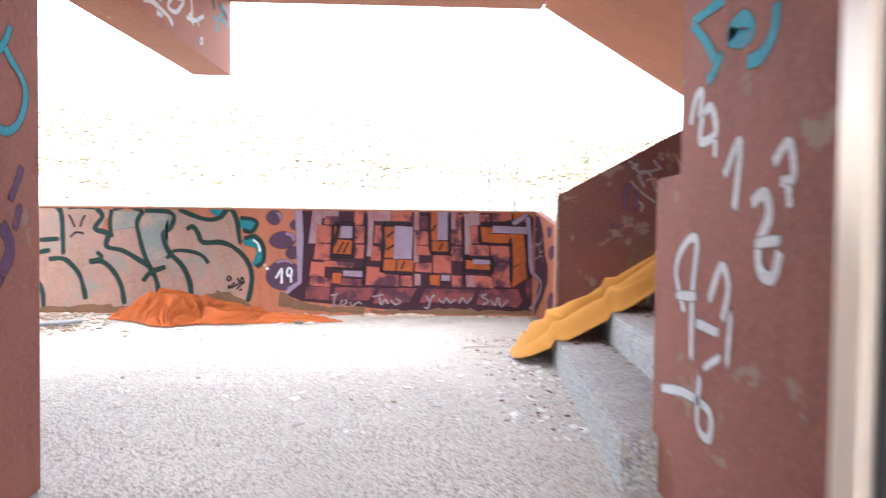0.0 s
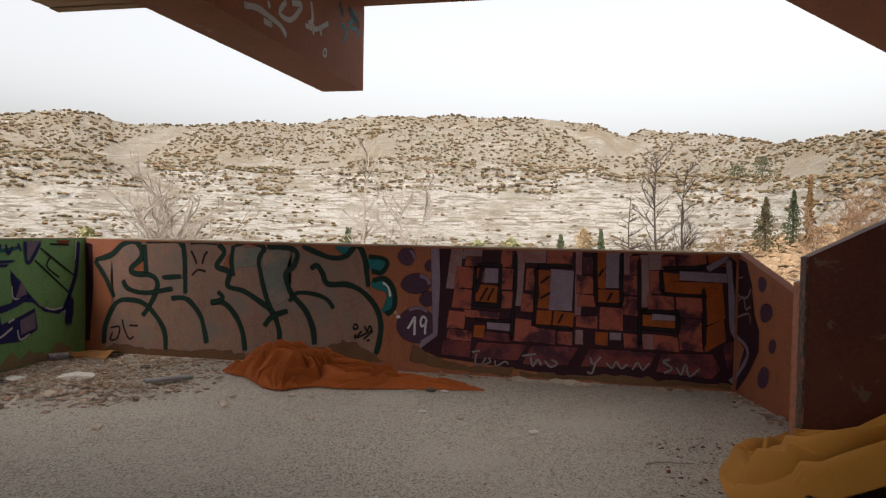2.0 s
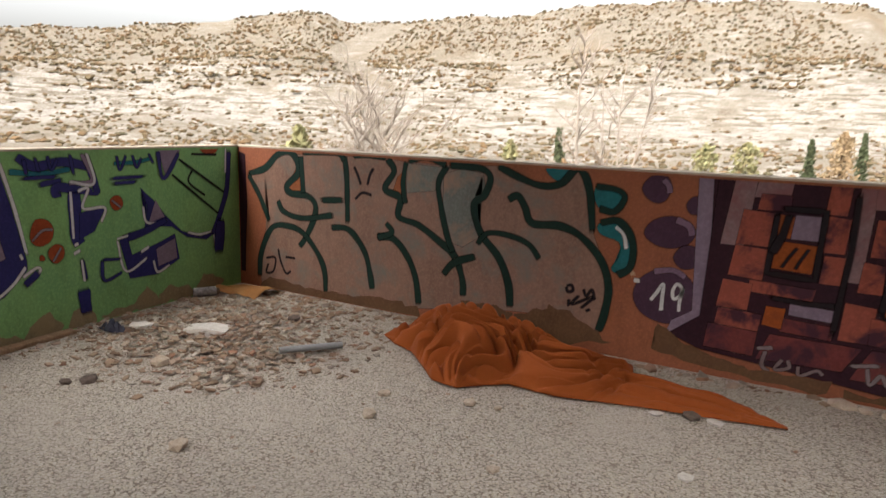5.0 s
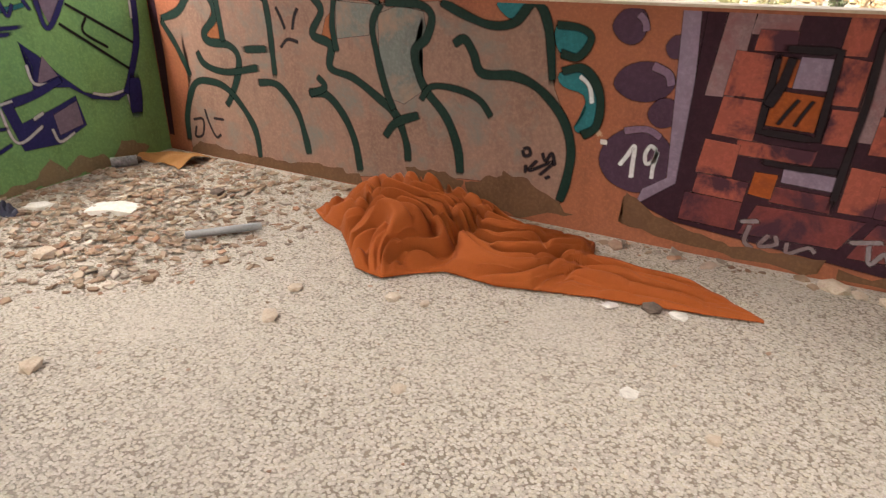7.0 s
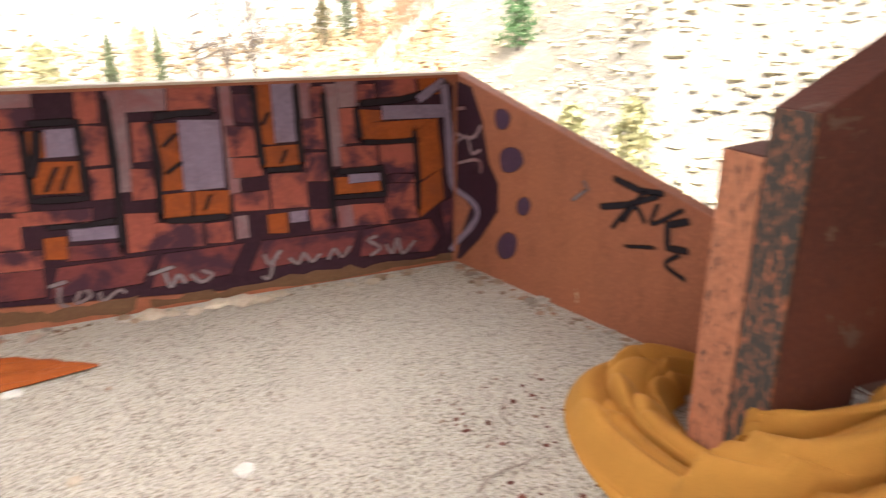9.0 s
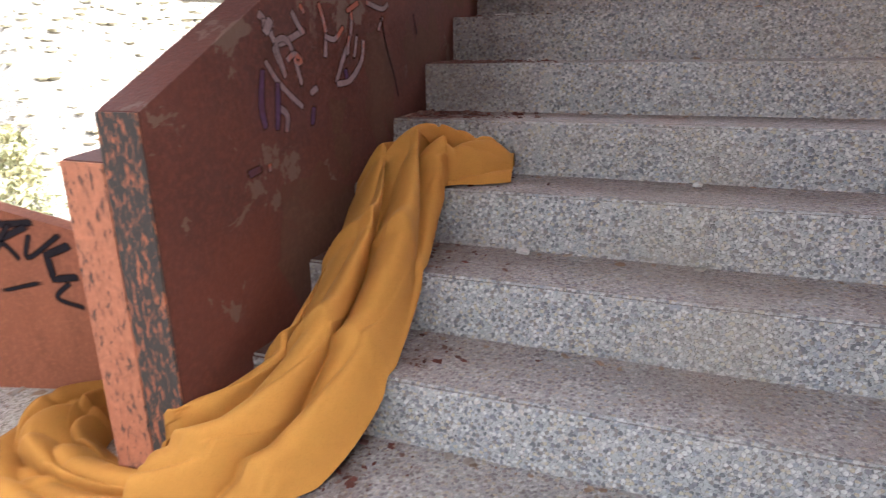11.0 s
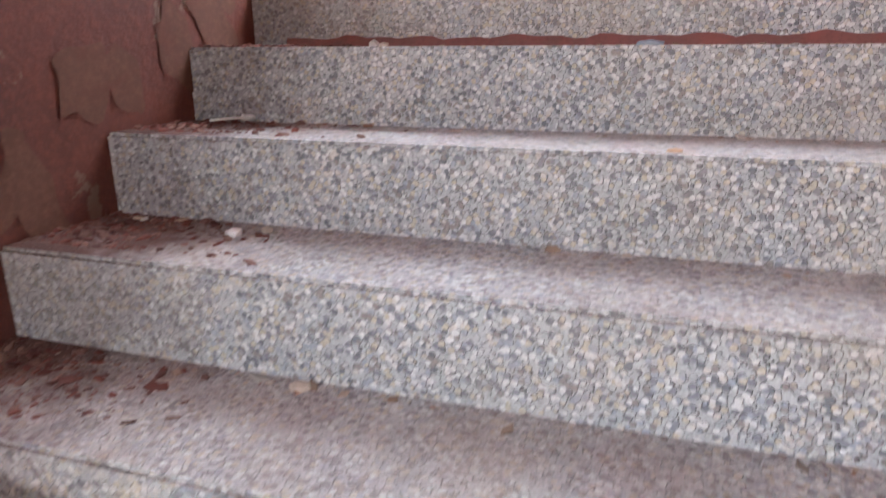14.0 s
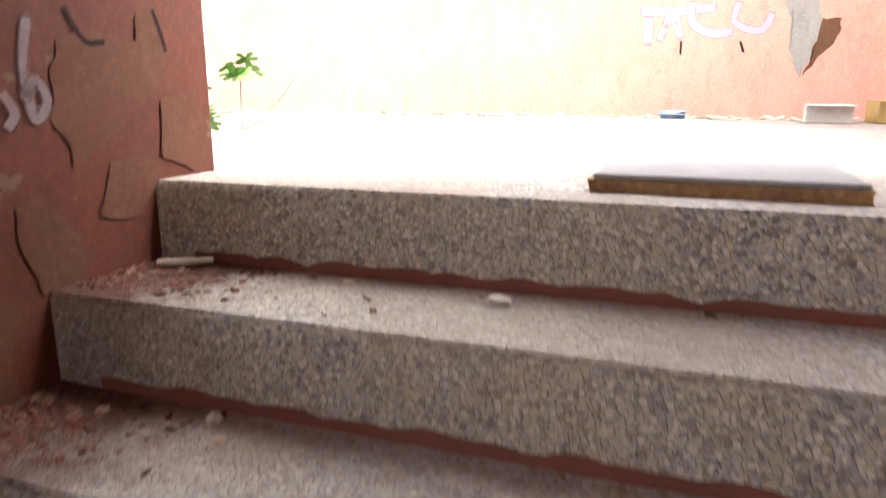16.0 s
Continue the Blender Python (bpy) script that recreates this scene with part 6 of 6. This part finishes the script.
strew("grit_foot", 260, lambda g: (g.uniform(0.6, 1.0), g.uniform(3.3, 5.0), 0), (0.006, 0.03), WHITECHIP, "pale grit at the stair foot", "grit", 5)
strew("rubble_walls", 480, lambda g: ((g.uniform(-4.1, 1.2), 7.13 - abs(g.gauss(0, 0.04)), 0) if g.random() < 0.45 else tuple(RIGHT @ Vector((g.uniform(0.1, 3.0), -0.03 - abs(g.gauss(0, 0.06)), 0)))), (0.008, 0.05), RUBBLE, "plaster crumbs along the foot of the walls", "rubble", 6)


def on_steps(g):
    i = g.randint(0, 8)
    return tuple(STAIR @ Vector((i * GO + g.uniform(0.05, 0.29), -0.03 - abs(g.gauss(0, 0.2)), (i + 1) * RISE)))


def at_risers(g):
    i = g.randint(0, 8)
    return tuple(STAIR @ Vector(((i + 1) * GO - 0.012 - abs(g.gauss(0, 0.02)), -0.15 - g.random() * 1.8, (i + 1) * RISE)))


# real flakes, strewn thicker at the wall to deepen the corner's shade
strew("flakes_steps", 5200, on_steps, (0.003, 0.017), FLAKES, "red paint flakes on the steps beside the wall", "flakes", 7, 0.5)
strew("grit_steps", 420, at_risers, (0.003, 0.02), RUBBLE, "grit gathered along the step backs", "grit", 8)
strew("rubble_landing", 420, lambda g: tuple(LANDING_WALL @ Vector((g.uniform(0.1, 7), 0.06 + abs(g.gauss(0, 0.12)), 1.88))), (0.02, 0.08), speckled("pale rubble", [(0.4, 0.33, 0.26), (0.5, 0.42, 0.35), (0.24, 0.16, 0.11)]), "pale rubble along the foot of the landing wall", "rubble", 9)


def stone(at, size, material, label, name="stone", category="stone", group="loose stones on the floor", squash=0.6, seed=0):
    rng = random.Random(seed)
    bm = bmesh.new()
    bmesh.ops.create_icosphere(bm, subdivisions=1, radius=size)
    for v in bm.verts:
        v.co *= 1 + 0.28 * noise.noise(v.co / size * 1.3 + Vector((seed, 0, 0)))
        v.co.z = max(v.co.z * squash, -size * squash * 0.6)
        v.co.x *= 1.25
    ob = part(name, bm, material, None, "")
    ob.matrix_basis = pose(at[0], at[1], at[2] + size * squash * 0.58, 0, 0, rng.uniform(0, 360))
    return tagged(ob, label, category, group)


TANSTONE = plain("tan stone", (0.42, 0.34, 0.26), (0.5, 0.43, 0.35), 30, 0.9)
WHITESTONE = plain("white plaster lump", (0.62, 0.6, 0.56), (0.5, 0.47, 0.43), 25, 0.9)
DARKSTONE = plain("dark clinker", (0.08, 0.065, 0.055), (0.16, 0.12, 0.1), 25, 0.9)
for k, (x, y, s) in enumerate(((-2.08, 5.79, 0.035), (-1.43, 5.66, 0.022), (-0.55, 5.9, 0.022), (-1.77, 6.14, 0.03), (-1.64, 6.16, 0.02), (-2.15, 6.01, 0.03), (-2.52, 5.17, 0.035), (-3.31, 5.7, 0.05), (0.07, 3.89, 0.02))):
    stone((x, y, 0), s, TANSTONE, "tan stone lying on the terrace floor", seed=k)
for k, (x, y, s) in enumerate(((-0.81, 5.99, 0.03), (-1.02, 6.5, 0.03), (-0.78, 6.55, 0.034), (-0.26, 4.47, 0.028), (-0.42, 3.93, 0.03), (0.13, 4.17, 0.026), (0.43, 4.45, 0.025), (-0.09, 5.74, 0.03), (-3.91, 6.03, 0.06))):
    stone((x, y, 0), s, WHITESTONE, "white plaster lump on the terrace floor", squash=0.38, seed=20 + k)
for k, (x, s) in enumerate(((-0.29, 0.07), (-0.2, 0.04), (-0.1, 0.045), (0.0, 0.07), (0.12, 0.075), (0.22, 0.06), (0.3, 0.05), (0.66, 0.03), (0.78, 0.045), (0.89, 0.03))):
    stone((x, 7.09 - 0.02 * (k % 3), 0), s * 0.8, TANSTONE, "broken pale stone at the foot of the wall", group="stones along the wall", squash=0.4, seed=40 + k)
for k, (x, y, s) in enumerate(((-3.39, 5.37, 0.04), (-3.46, 5.3, 0.03), (-3.28, 6.65, 0.045), (-0.88, 6.55, 0.04))):
    stone((x, y, 0), s, DARKSTONE, "dark burnt brick piece on the floor", squash=0.5, seed=60 + k)
for k, (d, v, i, s) in enumerate(((0.27, -0.72, 4, 0.016), (0.2, -0.45, 5, 0.02), (0.25, -0.5, 5, 0.014), (0.26, -1.15, 3, 0.018), (0.2, -0.55, 7, 0.014), (0.22, -0.95, 8, 0.022), (0.25, -0.62, 8, 0.012), (0.27, -0.65, 2, 0.022))):
    stone(tuple(STAIR @ Vector((i * GO + d, v, (i + 1) * RISE))), s, WHITESTONE if k % 2 else TANSTONE, "small loose stone lying on a step", group="stones on the steps", seed=80 + k)

# flat plaster slab, pipe, can and cloth scrap in the corner
slab = part("plaster_slab", prism([(-0.1, 0), (0.12, 0.0), (0.14, 0.03), (0.02, 0.045), (-0.11, 0.03)], 0.13), WHITESTONE, None)
slab.matrix_basis = pose(-3.5, 6.12, 0.0, 0, 0, 25)
tagged(slab, "broken white plaster slab on the rubble", "plaster")
pipe_bm = bmesh.new()
for r, flip in ((0.018, False), (0.014, True)):
    tube(pipe_bm, [Vector((0, 0, 0)), Vector((0.17, 0, 0)), Vector((0.34, 0, 0))], r, r, 14)
pipe = part("pipe", pipe_bm, plain("grey plastic pipe", (0.3, 0.31, 0.32), (0.24, 0.25, 0.26), 9, 0.5), None, "", True)
pipe.matrix_basis = pose(-2.88, 6.1, 0.045, 0, 1.5, 54)
tagged(pipe, "short grey plastic pipe lying on the rubble", "pipe")
can = thing("spray_can", "scuffed white and black spray can lying on its side", "spray can", (-4.2, 6.66, 0.036), 58)
can_bm = bmesh.new()
tube(can_bm, [Vector((x, 0, 0)) for x in (0, 0.005, 0.14, 0.15)], 0.033, 0.033, 18)
part("body", can_bm, plain("can print", (0.45, 0.45, 0.46), (0.12, 0.12, 0.13), 25, 0.35, 60, 0.05, 0.5), can, "", True)
cap_bm = bmesh.new()
tube(cap_bm, [Vector((x, 0, 0)) for x in (0.15, 0.16, 0.175)], 0.026, 0.016, 18)
part("cap", cap_bm, DARKSTONE, can, "black plastic cap", True)


def scrap_grid():
    grid = []
    for i in range(36):
        u = i / 35
        grid.append([(-4.22 + 0.42 * u, 6.82 + 0.05 * math.sin(u * 3) + 0.28 * k / 17 * (0.5 + 0.5 * u), 0.012 + 0.05 * math.sin(k / 17 * math.pi) * (0.5 + 0.5 * u) + 0.02 * noise.noise(Vector((u * 4, k * 0.2, 0)))) for k in range(18)])
    return grid


sheet("cloth_scrap", scrap_grid(), plain("faded tan cloth", (0.34, 0.17, 0.06), (0.28, 0.13, 0.045), 6, 0.95, 200), "faded tan cloth scrap in the wall corner")

# stick on the floor and on a step
for x, y, z, a, l in ((0.5, 5.35, 0.008, 20, 0.25), (0.75, 5.6, 0.008, 70, 0.2)):
    bm = bmesh.new()
    tube(bm, [Vector((l * f, 0.02 * math.sin(f * 5), 0)) for f in (0, 0.25, 0.5, 0.75, 1)], 0.005, 0.003, 6)
    tw = part("twig", bm, GREYBARK, None)
    tw.matrix_basis = pose(x, y, z, 0, 0, a)
    tagged(tw, "thin dry twig lying on the floor", "twig", "dry twigs")
spoon_bm = bmesh.new()
tube(spoon_bm, [Vector((0, 0, 0)), Vector((0.04, 0, 0.002)), Vector((0.085, 0, 0.001))], 0.0035, 0.003, 6)
tube(spoon_bm, [Vector((0.083, 0, 0.001)), Vector((0.092, 0, 0.0)), Vector((0.108, 0, 0.0)), Vector((0.116, 0, 0.001))], 0.011, 0.007, 8)
spoon = part("plastic_spoon", spoon_bm, WHITESTONE, None, "", True)
spoon.matrix_basis = STAIR @ pose(6 * GO + 0.2, -0.2, 7 * RISE + 0.012, 0, 0, -35)
tagged(spoon, "white plastic spoon lying on a step", "spoon")
tubelet_bm = bmesh.new()
tube(tubelet_bm, [Vector((0, 0, 0)), Vector((0.06, 0, 0)), Vector((0.12, 0, 0))], 0.011, 0.011, 10)
tubelet = part("cardboard_tube", tubelet_bm, GREYBARK, None, "", True)
tubelet.matrix_basis = STAIR @ pose(8 * GO + 0.22, -0.16, 9 * RISE + 0.012, 0, 0, -60)
tagged(tubelet, "crushed grey cardboard tube on a step", "tube")

# plank along the green wall, rag in the corner, litter on the upper steps
plank = part("plank", box(0, 0.8, 0, 0.075, 0, 0.022, bevel=0.004), PLANK, None)
plank.matrix_basis = LEFT @ pose(1.42, 0.02, 0.001)
tagged(plank, "narrow weathered wooden plank lying along the green wall", "plank")


def rag_grid(x, y, long, wide, seed):
    rows = []
    for i in range(26):
        rows.append([(x + long * (i / 25 - 0.5) + 0.012 * noise.noise(Vector((i * 0.3, k * 0.3, seed))), y + wide * (k / 17 - 0.5) * (0.6 + 0.4 * math.sin(i / 25 * math.pi)), 0.01 + 0.05 * math.sin(i / 25 * math.pi) * math.sin(k / 17 * math.pi) * (0.3 + abs(math.sin(i * 0.45 + k * 0.35 + 2 * noise.noise(Vector((i * 0.2, k * 0.2, seed))))))) for k in range(18)])
    return rows


sheet("rag", rag_grid(-3.98, 5.90, 0.2, 0.1, 4), plain("dark blue black cloth", (0.03, 0.032, 0.055), (0.06, 0.06, 0.08), 12, 0.9, 200), "small crumpled dark blue rag on the rubble")
BLUECHIP = plain("blue grey slate", (0.2, 0.24, 0.27), (0.26, 0.29, 0.31), 30, 0.8)
stone(tuple(STAIR @ Vector((2.329, -1.237, 8 * RISE))), 0.03, BLUECHIP, "flat blue grey slate chip lying on a step", group="stones on the steps", squash=0.3, seed=95)
stone(tuple(STAIR @ Vector((2.376, -0.496, 8 * RISE))), 0.014, WHITESTONE, "small white crumpled paper ball on a step", name="paper_ball", category="paper", group="stones on the steps", squash=0.9, seed=96)
stone(tuple(STAIR @ Vector((1.86, -1.3, 7 * RISE))), 0.014, plain("orange brick chip", (0.4, 0.26, 0.16), (0.34, 0.21, 0.13), 25, 0.9), "small orange brick chip lying on a step", group="stones on the steps", squash=0.35, seed=97)
twist_bm = bmesh.new()
tube(twist_bm, [Vector((0.09 * f, 0.012 * math.sin(f * 9), 0.006 + 0.012 * abs(math.sin(f * 6)))) for f in [k / 12 for k in range(13)]], 0.007, 0.004, 7)
twist = part("burnt_paper_twist", twist_bm, DARKSTONE, None, "", True)
twist.matrix_basis = STAIR @ pose(2.456, -0.714, 8 * RISE + 0.002, 0, 0, -80)
tagged(twist, "burnt black twist of paper lying on a step", "litter")

# landing: chipboard panel, boxes, sapling
panel = thing("chipboard_panel", "grey faced chipboard panel with swollen broken edges", "panel")
part("face", box(0.0, 1.22, 0.0, 0.5, 0.0, 0.01, m=pose(3.74, 3.09, 1.908, 0, 0, -7), bevel=0.004), BOARD, panel)
edge_bm = bmesh.new()
block(edge_bm, -0.008, 1.21, -0.004, 0.505, -0.026, 0.0, m=pose(3.74, 3.09, 1.907, 0, 0, -7))
bmesh.ops.subdivide_edges(edge_bm, edges=edge_bm.edges, cuts=10, use_grid_fill=True)
for v in edge_bm.verts:
    v.co += Vector((noise.noise(v.co * 30), noise.noise(v.co * 31), 0)) * 0.012
part("core", edge_bm, plain("swollen chipboard", (0.16, 0.09, 0.045), (0.3, 0.19, 0.1), 40, 0.95, 120, 0.6), panel, "swollen brown chipboard edge")
for k, (u, v, w, h, mat_, lab) in enumerate(((0.75, 0.5, 0.3, 0.13, WHITESTONE, "white cardboard box by the wall"), (0.35, 0.35, 0.3, 0.16, plain("tan cardboard", (0.5, 0.36, 0.16), (0.42, 0.29, 0.12), 6), "open tan cardboard box by the wall"))):
    carton = thing("carton", lab, "box", tuple(LANDING_WALL @ Vector((u, v, 1.882))), 79 + 12 * k)
    part("base", box(0, w, 0, 0.24, 0, h, bevel=0.004), mat_, carton)
    part("flap", box(0, w, 0.242, 0.36, h - 0.01, h - 0.004, bevel=0.001), mat_, carton, "open cardboard flap")
rag = part("blue_rag", box(0, 0.25, 0, 0.12, 0, 0.07, bevel=0.03), plain("blue plastic rag", (0.12, 0.2, 0.34), (0.3, 0.36, 0.44), 9), None, "", True)
rag.matrix_basis = LANDING_WALL @ pose(1.9, 0.2, 1.882, 0, 0, 15)
tagged(rag, "crumpled blue plastic rag against the wall", "rag")

sapling = thing("sapling", "small green fig sapling growing beside the wall end", "plant", (4.62, 4.97, 1.88))
stem_bm = bmesh.new()
root = Vector((0, 0, 0))
fork = Vector((0.1, -0.06, 0.06))
for pts in ([root, fork * 0.5, fork], [fork, Vector((0.1, -0.06, 0.13)), Vector((0.09, -0.07, 0.29))], [fork, Vector((0.12, -0.13, 0.1)), Vector((0.15, -0.2, 0.18)), Vector((0.17, -0.26, 0.27))], [root, Vector((0.05, 0.05, 0.05)), Vector((0.04, 0.06, 0.1))]):
    tube(stem_bm, pts, 0.006, 0.003, 6)
part("stem", stem_bm, GREYBARK, sapling)
LEAF = plain("fresh green leaf", (0.1, 0.22, 0.05), (0.14, 0.28, 0.08), 20, 0.5)
g = random.Random(9)
for k in range(16):
    c = Vector((0.09, -0.07, 0.29)) if k < 10 else Vector((0.04, 0.06, 0.09))
    bm = bmesh.new()
    s = g.uniform(0.035, 0.06)
    rim = [bm.verts.new((s * (0.35 + 0.65 * abs(math.cos(a * 2.5))) * math.cos(a), s * (0.35 + 0.65 * abs(math.cos(a * 2.5))) * math.sin(a), 0.1 * s * math.cos(2 * a))) for a in [q / 20 * math.tau for q in range(20)]]
    hub = bm.verts.new((0, 0, -0.004))
    for a, b2 in zip(rim, rim[1:] + rim[:1]):
        bm.faces.new((hub, a, b2))
    bm.transform(Matrix.Translation(c + Vector((g.uniform(-0.05, 0.05), g.uniform(-0.05, 0.05), g.uniform(-0.03, 0.04)))) @ Euler((g.uniform(-0.7, 0.7), g.uniform(-0.7, 0.7), g.uniform(0, 6))).to_matrix().to_4x4())
    part("leaf", bm, LEAF, sapling)
